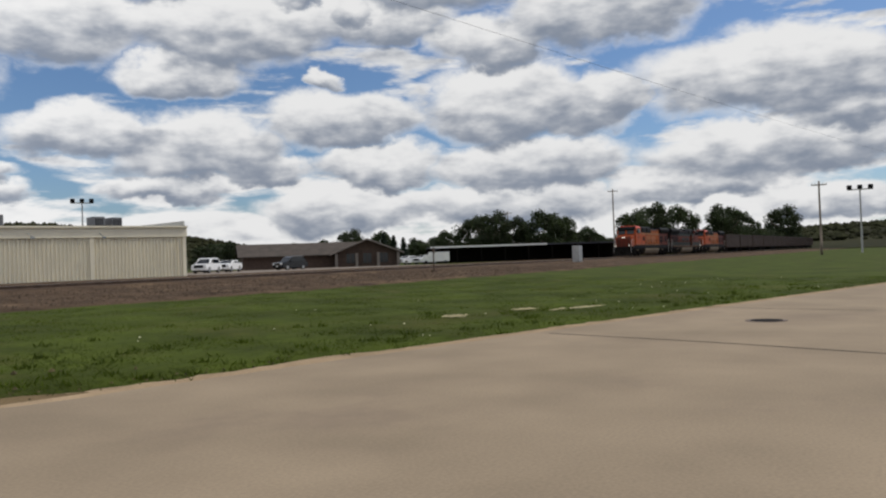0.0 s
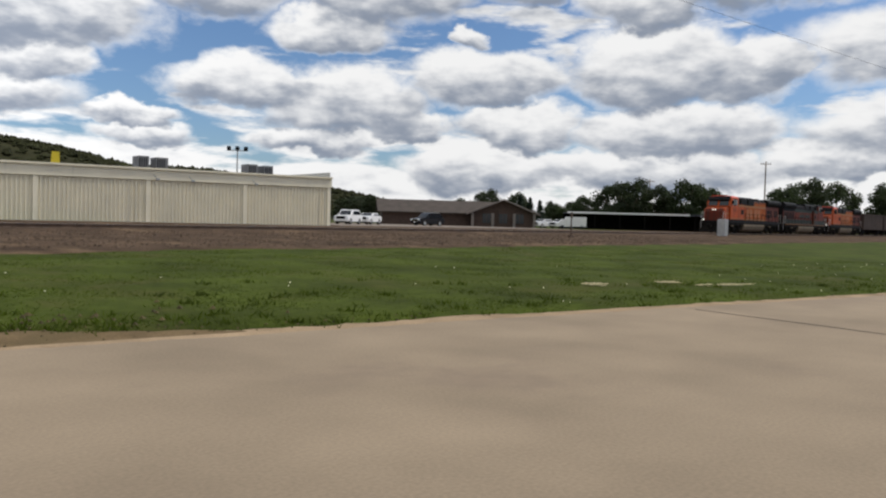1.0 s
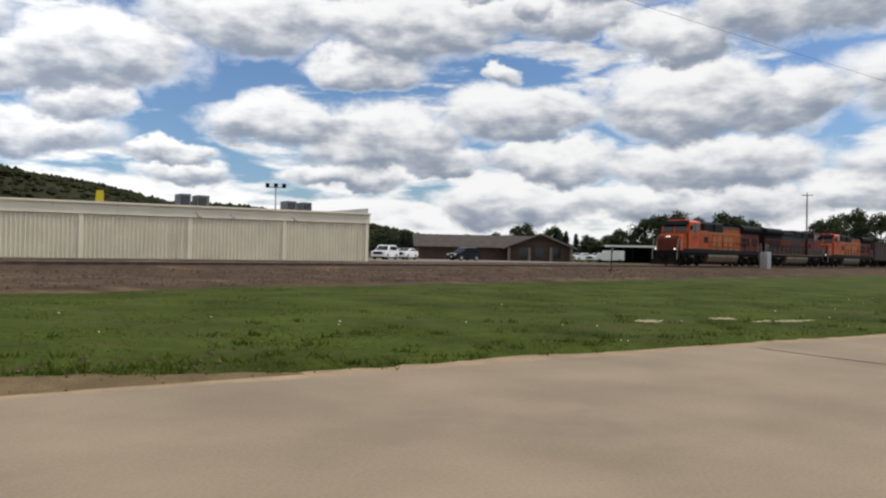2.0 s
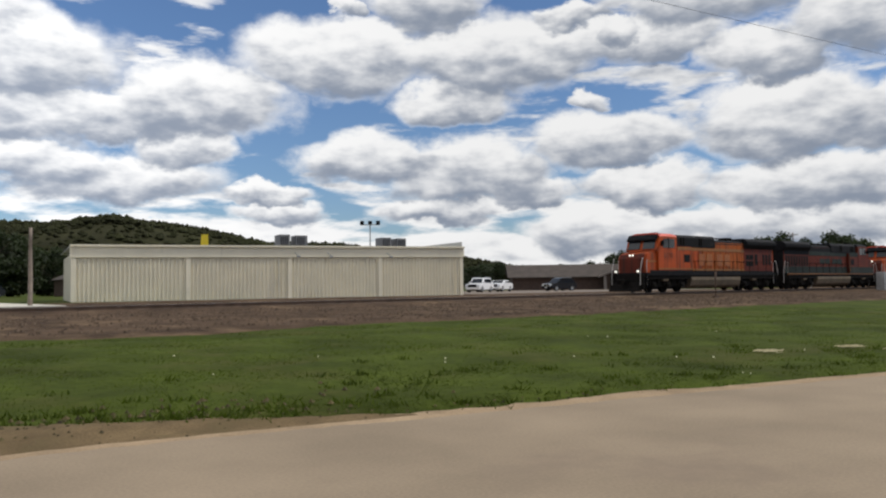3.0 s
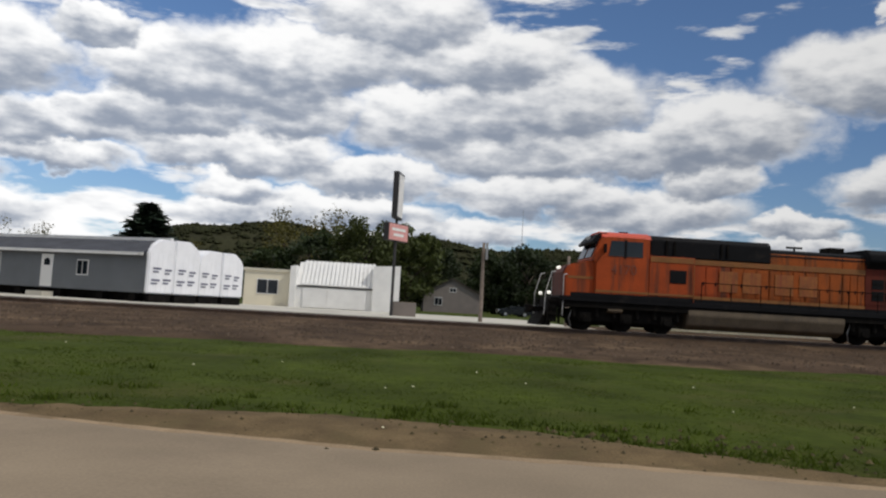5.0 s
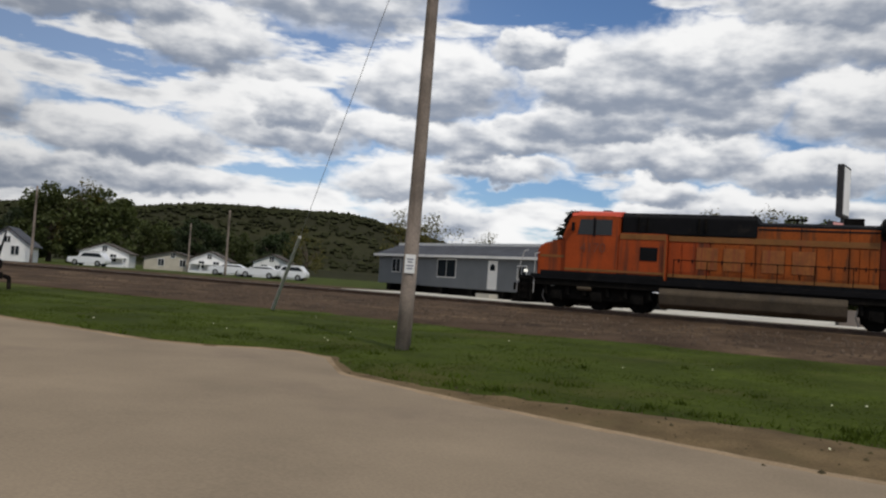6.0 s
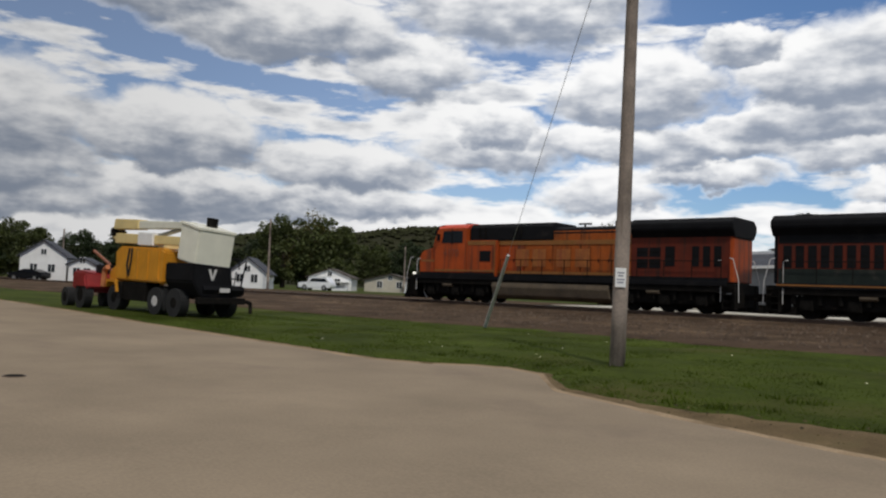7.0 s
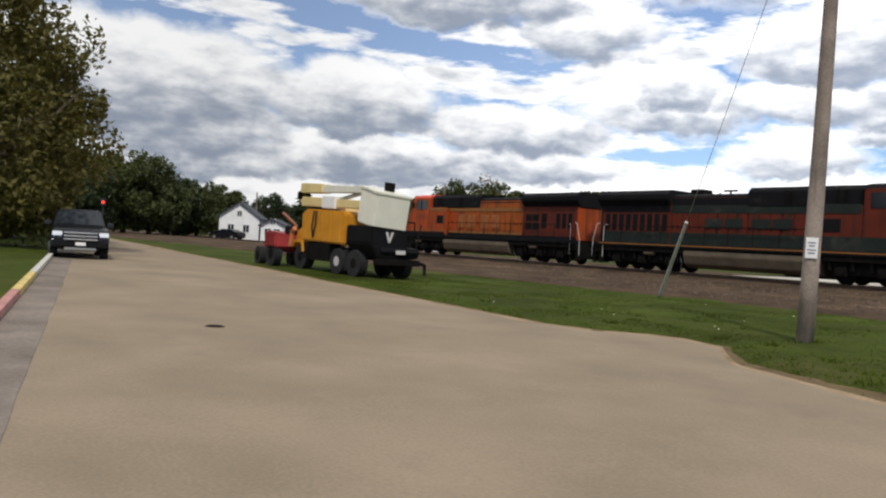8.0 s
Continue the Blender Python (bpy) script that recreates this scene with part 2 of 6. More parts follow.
def glass(name, tint=(0.015, 0.019, 0.024), rough=0.08):
    m = mat(name, tint, rough, 0.0, var=0.1, scale=2.0, fine=10.0, bump=0.0, spec=0.4)
    return m


# ---- materials ----
ASPHALT = mat("worn_asphalt", (0.255, 0.198, 0.136), 0.95, var=0.15, scale=0.5, fine=30.0, bump=0.06, dirt=(0.21, 0.16, 0.115), dirt_amount=0.25, spec=0.2)
SAND = mat("pale_sand", (0.30, 0.22, 0.138), 1.0, var=0.22, scale=1.2, fine=24.0, bump=0.5, dirt=(0.19, 0.135, 0.08), dirt_amount=0.35, spec=0.1)
DIRT = mat("trodden_soil", (0.135, 0.095, 0.050), 1.0, var=0.3, scale=1.6, fine=30.0, bump=0.7, dirt=(0.12, 0.09, 0.045), dirt_amount=0.45, spec=0.1)
GRASS_SOIL = mat("turf", (0.046, 0.062, 0.007), 1.0, var=0.34, scale=0.4, fine=5.0, bump=0.10, dirt=(0.068, 0.068, 0.017), dirt_amount=0.4, spec=0.1, bump_dist=0.06)
BLADES = mat("grass_blades", (0.063, 0.089, 0.009), 0.8, var=0.32, scale=0.3, fine=1.6, bump=0.0, island=0.15, spec=0.2)


def let_light_through(m, share):
    """Thin leaves pass part of the light on to their far side."""
    nt = m.node_tree
    bs, out = nt.nodes["Principled BSDF"], nt.nodes["Material Output"]
    tr, mx = nt.nodes.new("ShaderNodeBsdfTranslucent"), nt.nodes.new("ShaderNodeMixShader")
    nt.links.new(bs.inputs["Base Color"].links[0].from_socket, tr.inputs["Color"])
    mx.inputs[0].default_value = share
    nt.links.new(bs.outputs[0], mx.inputs[1])
    nt.links.new(tr.outputs[0], mx.inputs[2])
    nt.links.new(mx.outputs[0], out.inputs["Surface"])


let_light_through(BLADES, 0.4)
BALLAST = mat("brown_ballast", (0.080, 0.053, 0.034), 1.0, var=0.4, scale=0.5, fine=22.0, bump=1.0, dirt=(0.17, 0.115, 0.07), dirt_amount=0.45, spec=0.1, bump_dist=0.06)
STONE = mat("ballast_stone", (0.10, 0.072, 0.052), 0.95, var=0.3, scale=3, fine=20, bump=0.2, island=0.25, spec=0.1)
GUTTER = mat("stained_gutter_concrete", (0.20, 0.165, 0.135), 0.95, var=0.25, scale=0.9, fine=18.0, bump=0.15, dirt=(0.11, 0.09, 0.075), dirt_amount=0.4, spec=0.2)
CONCRETE = mat("pale_concrete", (0.52, 0.49, 0.42), 0.9, var=0.15, scale=0.5, fine=25.0, bump=0.25)
RAIL = mat("rusty_rail", (0.10, 0.065, 0.045), 0.55, 0.6, var=0.3, scale=2.0, fine=40.0)
RAILTOP = mat("polished_rail_head", (0.45, 0.43, 0.41), 0.3, 0.9, var=0.1)
TIE = mat("weathered_tie", (0.075, 0.055, 0.042), 0.95, var=0.35, scale=3.0, fine=40.0, rnd=0.3)
CREAM = mat("cream_sheet_metal", (0.765, 0.70, 0.54), 0.5, 0.0, var=0.06, scale=0.6, fine=12.0, bump=0.03, dirt=(0.42, 0.38, 0.28), dirt_amount=0.12, streak=True)
CREAM_TRIM = mat("cream_trim", (0.60, 0.56, 0.45), 0.5, var=0.08, scale=1.0, fine=12.0, bump=0.03)
ROOFMETAL = mat("grey_roof_metal", (0.42, 0.42, 0.40), 0.5, 0.2, var=0.12, scale=0.5, fine=15.0, bump=0.03)
WHITE = mat("white_paint", (0.80, 0.79, 0.76), 0.6, var=0.06, scale=1.0, fine=15.0, bump=0.05, dirt=(0.55, 0.52, 0.46), dirt_amount=0.15, streak=True)
WRAP = mat("white_plastic_wrap", (0.92, 0.92, 0.94), 0.35, var=0.05, scale=1.2, fine=9.0, bump=0.35, bump_dist=0.05)
INKBAR = mat("wrap_print", (0.18, 0.18, 0.24), 0.6, var=0.2)
GREYSIDE = mat("grey_siding", (0.15, 0.16, 0.168), 0.6, var=0.08, scale=0.8, fine=20.0, bump=0.05)
SHINGLE = mat("dark_shingle", (0.055, 0.058, 0.07), 0.95, var=0.25, scale=1.0, fine=25.0, bump=0.4)
BROWNROOF = mat("brown_shingle", (0.060, 0.047, 0.038), 0.95, var=0.25, scale=1.0, fine=25.0, bump=0.4)
WOODPOLE = mat("weathered_pole_wood", (0.23, 0.185, 0.15), 0.95, var=0.3, scale=2.0, fine=30.0, bump=0.6, dirt=(0.12, 0.095, 0.075), dirt_amount=0.4, streak=True)
GREYMETAL = mat("galvanised_steel", (0.38, 0.38, 0.37), 0.5, 0.6, var=0.15, scale=2.0)
BLACK = mat("black_paint", (0.006, 0.006, 0.007), 0.75, spec=0.15, var=0.3, scale=1.5, fine=20.0, bump=0.05, dirt=(0.028, 0.023, 0.019), dirt_amount=0.25)
UNDER = mat("sooty_gear_and_underside_shade", (0.008, 0.007, 0.006), 0.9, 0.0, spec=0.1, var=0.4, scale=3.0, fine=25.0, dirt=(0.030, 0.023, 0.017), dirt_amount=0.25)
ORANGE = mat("weathered_orange_paint", (0.37, 0.057, 0.006), 0.6, spec=0.3, var=0.18, scale=1.0, fine=12.0, bump=0.05, dirt=(0.10, 0.032, 0.014), dirt_amount=0.55, streak=True)
# darker orange of second engine and radiator end; doubles as the nose front's shade
ORANGE2 = mat("dark_orange_and_nose_shade", (0.105, 0.015, 0.005), 0.65, spec=0.25, var=0.15, scale=1.0, fine=12.0, bump=0.05, dirt=(0.04, 0.014, 0.008), dirt_amount=0.5, streak=True)
DUSTYORANGE = mat("dusty_orange_paint", (0.32, 0.072, 0.009), 0.65, spec=0.25, var=0.2, scale=1.2, fine=12.0, bump=0.05, dirt=(0.11, 0.042, 0.016), dirt_amount=0.55, streak=True)
YELLOWSTRIPE = mat("faded_yellow_paint", (0.23, 0.088, 0.013), 0.55, var=0.2, scale=1.2, fine=14.0, dirt=(0.25, 0.075, 0.015), dirt_amount=0.5)
DARKGREEN = mat("dark_green_paint", (0.012, 0.018, 0.014), 0.65, spec=0.25, var=0.25, scale=1.2, fine=14.0, dirt=(0.05, 0.045, 0.035), dirt_amount=0.3)
TANK = mat("dusty_fuel_tank", (0.11, 0.082, 0.052), 0.85, var=0.25, scale=1.2, fine=16.0, dirt=(0.06, 0.05, 0.04), dirt_amount=0.4)
GLASS = glass("dark_glass")
RED = mat("red_paint", (0.50, 0.025, 0.02), 0.4, var=0.15, scale=2.0)
YELLOW = mat("ochre_yellow_paint", (0.58, 0.25, 0.018), 0.45, var=0.12, scale=2.0, dirt=(0.25, 0.14, 0.04), dirt_amount=0.25, streak=True)
PALEYELLOW = mat("pale_boom_paint", (0.70, 0.55, 0.25), 0.5, var=0.1, scale=2.0)
IVORY = mat("ivory_fibreglass", (0.72, 0.70, 0.58), 0.45, var=0.06, scale=2.0)
RUBBER = mat("tyre_rubber", (0.012, 0.012, 0.012), 0.9, var=0.3)
CARPAINT = mat("dark_grey_car_paint", (0.012, 0.013, 0.015), 0.25, var=0.1, spec=0.5, bump=0.0)
CARWHITE = mat("white_car_paint", (0.82, 0.82, 0.82), 0.25, var=0.03, bump=0.0)
CHROME = mat("chrome", (0.75, 0.75, 0.76), 0.15, 1.0, var=0.05, bump=0.0)
LAMPGLOW = mat("lit_headlamp", (1.0, 0.96, 0.85), 0.3, var=0.0, emit=1.2)
LAMPCLEAR = mat("clear_lamp_lens", (0.75, 0.77, 0.8), 0.12, var=0.05, bump=0.0)
REDGLOW = mat("lit_red_signal", (1.0, 0.03, 0.02), 0.3, var=0.0, emit=4.0)
BARK = mat("bark", (0.10, 0.075, 0.055), 0.95, var=0.35, scale=3.0, fine=25.0, bump=0.8)
LEAF_A = mat("fresh_leaves", (0.070, 0.086, 0.020), 0.7, var=0.2, scale=0.6, fine=5.0, bump=0.0, island=0.25, rnd=0.15)
LEAF_B = mat("dark_leaves", (0.030, 0.046, 0.012), 0.7, var=0.2, scale=0.6, fine=5.0, bump=0.0, island=0.4, rnd=0.2)
LEAF_C = mat("olive_leaves", (0.115, 0.100, 0.018), 0.7, var=0.2, scale=0.6, fine=5.0, bump=0.0, island=0.25)
NEEDLE = mat("needles", (0.022, 0.042, 0.02), 0.8, var=0.2, scale=0.6, fine=5.0, bump=0.0, island=0.4)
FOREST = mat("far_woods", (0.030, 0.032, 0.014), 0.95, var=0.35, scale=0.02, fine=0.2, bump=0.0, island=0.2, spec=0.1)
FORESTFLOOR = mat("hill_ground", (0.03, 0.03, 0.014), 1.0, var=0.4, scale=0.012, fine=0.3, bump=0.0, spec=0.05)
BRICKRED = mat("dark_brown_brick", (0.075, 0.048, 0.036), 0.9, var=0.2, scale=2.0, fine=20.0)
PLASTICGREY = mat("grey_plastic", (0.55, 0.53, 0.50), 0.7, var=0.15)
STUCCO = mat("beige_stucco", (0.50, 0.45, 0.36), 0.9, var=0.1, scale=1.0, fine=30.0)
TAUPE = mat("taupe_siding", (0.20, 0.17, 0.15), 0.8, var=0.1, scale=1.0, fine=20.0)
YELLOWSIGN = mat("yellow_plastic", (0.75, 0.55, 0.02), 0.4, var=0.05)
CURBRED = mat("faded_red_kerb", (0.42, 0.20, 0.17), 0.9, var=0.2, scale=2.0, fine=30.0)
CURBYEL = mat("faded_yellow_kerb", (0.55, 0.42, 0.14), 0.9, var=0.2, scale=2.0, fine=30.0)
SIGNPINK = mat("faded_red_sign", (0.70, 0.33, 0.30), 0.5, var=0.15)
STRAW = mat("dry_straw", (0.46, 0.40, 0.24), 0.9, var=0.2, bump=0.0)
SIGNDARK = mat("dark_paint_and_eave_shade", (0.03, 0.028, 0.028), 0.6, var=0.2)

for leaf_material in (LEAF_A, LEAF_B, LEAF_C):
    let_light_through(leaf_material, 0.35)

# ---- ground ----
EDGE_X = [-2600, -54, -36, -27, -22.6, -16.4, -12.0, -10.9, -10.2, -9.6, -8.6, -7.8, -7.1, -3.9, 0, 2.7, 5.5, 10, 16, 23.4, 35.8, 60, 2600]
EDGE_Y = [300, 14.1, 12.9, 12.5, 12.1, 11.8, 11.6, 12.0, 12.75, 13.0, 12.8, 11.8, 11.0, 10.0, 9.2, 8.9, 8.25, 7.2, 5.6, 3.6, 0.3, -7, -900]
RAIL_Z, TRACK_Y = 0.95, 38.4


def edge(x):
    return float(np.interp(x, EDGE_X, EDGE_Y))


def rise(x):
    """The street climbs gently towards -x."""
    return float(np.interp(-x, [0, 2, 50, 70], [0.0, 0.02, 0.69, 0.80]))


def height(x, y):
    """The lie of the land: the street, a lawn that climbs to the trackbed, level land beyond."""
    e = edge(x)
    d = y - e
    if d < 0.25:
        return rise(x) - 0.03
    if y < 30 and d < 60:
        top = max(0.36, rise(x) + 0.03)
        k = min(1.0, d / max(2.0, 23 - e))
        return rise(x) - 0.03 + 0.06 * min(1.0, (d - 0.25) / 0.5) + (top - rise(x) - 0.03) * k
    return float(np.interp(y, [23, 34.5, 36, 41, 44, 60], [0.36, 0.55, 0.62, 0.62, 0.80, 0.86]))


def sheet(xs, ys, zf):
    bm = B()
    grid = [[bm.verts.new((x, y, zf(x, y))) for x in xs] for y in ys]
    for j in range(len(ys) - 1):
        for i in range(len(xs) - 1):
            bm.faces.new((grid[j][i], grid[j][i + 1], grid[j + 1][i + 1], grid[j + 1][i]))
    return bm


def steps(*spans):
    out = []
    for a, b, s in spans:
        n = max(1, round((b - a) / s))
        out += [a + (b - a) * i / n for i in range(n)]
    return out + [spans[-1][1]]


def verge_width(x):
    return 0.10 + 0.22 * max(0, noise.noise((x * 0.35, 11, 0)) + 0.2) + 0.14 * noise.noise((x * 2.3, 5, 0)) + 1.5 * math.exp(-((x - 0.2) / 3.9) ** 2)


def build_ground():
    xs = steps((-2500, -300, 200), (-300, -80, 10), (-80, -20, 2), (-20, 40, 0.5), (40, 120, 2), (120, 300, 10), (300, 2500, 200))
    ys = steps((-2500, -100, 200), (-100, 0, 10), (0, 26, 0.25), (26, 48, 1), (48, 100, 4), (100, 300, 20), (300, 2500, 200))
    g = part("ground", sheet(xs, ys, lambda x, y: height(x, y) + (0.03 * noise.noise((x * 0.7, y * 0.7, 0)) if edge(x) + 0.9 < y < 36 else 0)), GRASS_SOIL, smooth=True)
    tagged(g, "green mown lawn and level grassy land", "ground", kind="structure")

    # asphalt with a crumbling edge
    bm = B()
    xs = steps((-300, -60, 4), (-60, -16, 0.6), (-16, 14, 0.15), (14, 60, 0.5), (60, 300, 8))
    rows = []
    for x in xs:
        r = rise(x)
        e = edge(x) - 0.05 + 0.14 * noise.noise((x * 0.9, 3, 0)) + 0.08 * noise.noise((x * 3.1, 7, 0))
        far = min(-60.0, e - 40)
        rows.append([bm.verts.new((x, y, z + r)) for y, z in ((far, 0.0), (e - 12, 0.0), (e - 3, 0.0), (e - 0.25, 0.0), (e, -0.012), (e + 0.02, -0.05))])
    for a, b in zip(rows, rows[1:]):
        for i in range(5):
            bm.faces.new((a[i], b[i], b[i + 1], a[i + 1]))
    tagged(part("road", bm, ASPHALT), "wide worn tan asphalt street with a crumbling edge", "road", kind="structure")

    # bare sandy verge between asphalt and lawn
    bm = B()
    rows = []
    for x in steps((-300, -60, 6), (-60, -16, 0.8), (-16, 40, 0.2), (40, 300, 6)):
        e = edge(x)
        w = verge_width(x)
        inner = float(np.interp(x, [-3, 1, 8], [0.06, 0.16, 0.5])) + 0.08 * noise.noise((x * 1.7, 21, 0))
        rows.append([bm.verts.new((x, e + o, (height(x, e + o) if o > 0 else rise(x) - 0.02) + z + 0.01 * noise.noise((x * 4, o * 4, 2)))) for o, z in
                     ((-inner - 0.1, -0.008), (-inner * 0.5, 0.012), (0.05, 0.035), (0.05 + w * 0.33, 0.040), (0.05 + w * 0.66, 0.036), (0.05 + w, 0.028), (w + 0.17, -0.06))])
    for a, b in zip(rows, rows[1:]):
        for i in range(6):
            bm.faces.new((a[i], b[i], b[i + 1], a[i + 1]))
    for face in bm.faces:
        c = face.calc_center_median()
        if c.x + 3.0 * noise.noise((c.x * 2.3, c.y * 3.0, 8)) < 6.6 and c.y > edge(c.x) + 0.05:
            face.material_index = 1
    tagged(part("verge", bm, [SAND, DIRT], smooth=True), "bare sandy dirt verge along the asphalt edge", "verge", kind="structure")

    # brown weedy ballast bank up to the rails
    fixed = 8
    ys = [22.3, 22.8, 23.5, 25, 27, 29, 31, 33, 34.6, 35.4, 36.4, 37.0, 39.8, 40.4, 41.6, 47.0, 57.0]
    zs = [0.20, 0.36, 0.42, 0.46, 0.50, 0.54, 0.58, 0.60, 0.62, 0.66, 0.74, 0.78, 0.78, 0.74, 0.80, 0.88, 0.87]
    bm = B()
    rows = []
    for x in steps((-400, -80, 8), (-80, 80, 0.8), (80, 400, 8)):
        near = float(np.interp(x, [-60, -24], [15.6, 22.3]))
        rows.append([bm.verts.new((x, (34.6 - (34.6 - y) * (34.6 - near) / 12.3 if i < fixed else y) + (1.3 * noise.noise((x * 0.16, 1, 0)) + 0.5 * noise.noise((x * 0.9, 2, 0)) if i < 3 else 0),
                                   (max(z, rise(x) + 0.06 if i else 0.2) if i < 9 else z) + (0.06 * noise.noise((x * 0.8, y * 0.8, 4)) if 1 < i < 9 else 0))) for i, (y, z) in enumerate(zip(ys, zs))])
    for a, b in zip(rows, rows[1:]):
        for i in range(len(ys) - 1):
            bm.faces.new((a[i], b[i], b[i + 1], a[i + 1]))
    tagged(part("trackbed", bm, BALLAST, smooth=True), "brown gravel trackbed with dry weeds", "trackbed", kind="structure")

    # concrete apron across the tracks
    bm = B()
    box(bm, -30, 12, 45.5, 72, 0.70, 0.90)
    tagged(part("pavement", bm, CONCRETE), "pale concrete yard beyond the tracks", "pavement", kind="structure")
    tagged(part("parking_lot", box(B(), 50, 95, 55, 92, 0.70, 0.90), GUTTER), "grey asphalt parking lot beyond the metal building", "parking lot", kind="structure")


build_ground()


def build_track():
    t = thing("railway_track", "single railway line with rusty rails on dark wooden ties", "railway", kind="structure")
    for s in (-0.7525, 0.7525):
        bm = B()
        y = TRACK_Y + s
        prof = [(y - 0.07, 0.78), (y + 0.07, 0.78), (y + 0.07, 0.795), (y + 0.012, 0.81), (y + 0.012, 0.905), (y + 0.036, 0.915), (y + 0.036, 0.946),
                (y + 0.03, 0.95), (y - 0.03, 0.95), (y - 0.036, 0.946), (y - 0.036, 0.915), (y - 0.012, 0.905), (y - 0.012, 0.81), (y - 0.07, 0.795)]
        prism(bm, prof, -400, 400, "x")
        rail = part("rail", bm, RAIL, t)
        part("rail_head", box(B(), -400, 400, y - 0.026, y + 0.026, 0.9505, 0.9545), RAILTOP, rail, "polished running surface")
    bm = B()
    box(bm, -0.115, 0.115, -1.3, 1.3, -0.15, 0.0, 0.012)
    first = part("tie", bm, TIE, t, at=pose(0, TRACK_Y, 0.782))
    for i in range(-150, 150):
        if i:
            o = new("tie", first.data)
            o.parent = t
            o.matrix_basis = pose(i * 0.55, TRACK_Y + random.uniform(-0.04, 0.04), 0.782 + random.uniform(-0.01, 0.01), 0, 0, random.uniform(-1, 1))


build_track()


# ---- far hills ----
HILL_AZ = [-110, -80, -60, -50, -46, -42, -34, -27, -21, -17.4, -13, -8, -3, 3, 10, 14, 18, 24, 30, 34, 38, 48, 55, 62, 70, 90, 110]
HILL_EL = [1.9, 1.3, 0.7, 0.9, 1.3, 2.2, 2.9, 3.5, 4.5, 5.0, 4.4, 4.3, 4.7, 4.7, 5.1, 4.7, 3.2, 2.6, 3.9, 4.5, 4.6, 4.0, 3.3, 2.5, 1.4, 0.6, 0.4]


def hill_height(a, r):
    top = 720 * math.tan(radians(float(np.interp(a, HILL_AZ, HILL_EL))))
    k = min(1.0, max(0.0, (r - 330) / 390))
    k = k * k * (3 - 2 * k)
    if r > 720:
        k = max(0.0, 1 - (r - 720) / 900)
    return 0.6 + (top - 2.5) * k * (1 + 0.10 * noise.noise((a * 0.2, r * 0.006, 1)))


def build_hills():
    bm = B()
    az = [a * 1.0 for a in range(-110, 111)]
    rs = [320, 400, 460, 520, 580, 640, 690, 730, 800, 1000, 1400]
    grid = [[bm.verts.new((-math.sin(radians(a)) * r, math.cos(radians(a)) * r, hill_height(a, r))) for a in az] for r in rs]
    for j in range(len(rs) - 1):
        for i in range(len(az) - 1):
            bm.faces.new((grid[j][i + 1], grid[j][i], grid[j + 1][i], grid[j + 1][i + 1]))
    tagged(part("backdrop_hills", bm, FORESTFLOOR, smooth=True), "low wooded hills on the horizon", "hills", kind="structure")
    # woods on them: many uneven crowns
    verts, faces = [], []
    rng = random.Random(4)
    for n in range(14000):
        a = rng.uniform(-96, 72)
        r = rng.choice((rng.uniform(380, 730), rng.uniform(600, 735)))
        base = Vector((-math.sin(radians(a)) * r, math.cos(radians(a)) * r, hill_height(a, r)))
        if base.z < 4:
            continue
        s = rng.uniform(1.8, 4.6)
        for k in range(3):
            c = base + Vector((rng.uniform(-1, 1) * s * 0.6, rng.uniform(-1, 1) * s * 0.6, rng.uniform(0.0, 0.45) * s))
            q = s * rng.uniform(0.4, 0.7)
            i0 = len(verts)
            for d in ((1, 0, 0), (-1, 0, 0), (0, 1, 0), (0, -1, 0), (0, 0, 0.8), (0, 0, -0.7)):
                verts.append(tuple(c + Vector(d) * q * rng.uniform(0.7, 1.3)))
            for f in ((0, 2, 4), (2, 1, 4), (1, 3, 4), (3, 0, 4), (2, 0, 5), (1, 2, 5), (3, 1, 5), (0, 3, 5)):
                faces.append(tuple(i0 + i for i in f))
    me = bpy.data.meshes.new("hill_woods")
    me.from_pydata(verts, [], faces)
    me.materials.append(FOREST)
    tagged(new("hill_woods", me), "dense early-spring woods covering the far hills", "woods", kind="stuff")


build_hills()


# ---- trees ----
def crown_mesh(name, seed, w, h, n_clumps, leaves, leaf, material, flat=0.0):
    """Leaves in clumps round the ends of boughs: uneven outline, gaps between the clumps."""
    rng = random.Random(seed)
    verts, faces = [], []
    for c in range(n_clumps):
        a, t = rng.uniform(0, 2 * math.pi), rng.uniform(0.0, 1.0)
        rad = w * math.sin(math.pi * (0.12 + 0.80 * t)) ** 0.7 * rng.uniform(0.45, 1.0)
        cx, cy, cz = math.cos(a) * rad, math.sin(a) * rad, h * (t * 0.95) + rng.uniform(-0.05, 0.05) * h
        cr = w * rng.uniform(0.16, 0.36)
        for _ in range(leaves):
            v = Vector((rng.gauss(0, 1), rng.gauss(0, 1), rng.gauss(0, 0.75)))
            v = v.normalized() * cr * rng.uniform(0.45, 1.05)
            p = Vector((cx, cy, cz)) + v
            q = Euler((rng.uniform(-1.2, 1.2), rng.uniform(-1.2, 1.2), rng.uniform(0, 6.3))).to_matrix()
            s = leaf * rng.uniform(0.6, 1.4)
            i0 = len(verts)
            for d in ((-s, 0, 0), (0, -s * 0.55, 0.15 * s), (s, 0, 0), (0, s * 0.55, 0.15 * s)):
                verts.append(tuple(p + q @ Vector(d)))
            faces.append((i0, i0 + 1, i0 + 2, i0 + 3))
    me = bpy.data.meshes.new(name)
    me.from_pydata(verts, [], faces)
    me.materials.append(material)
    return me


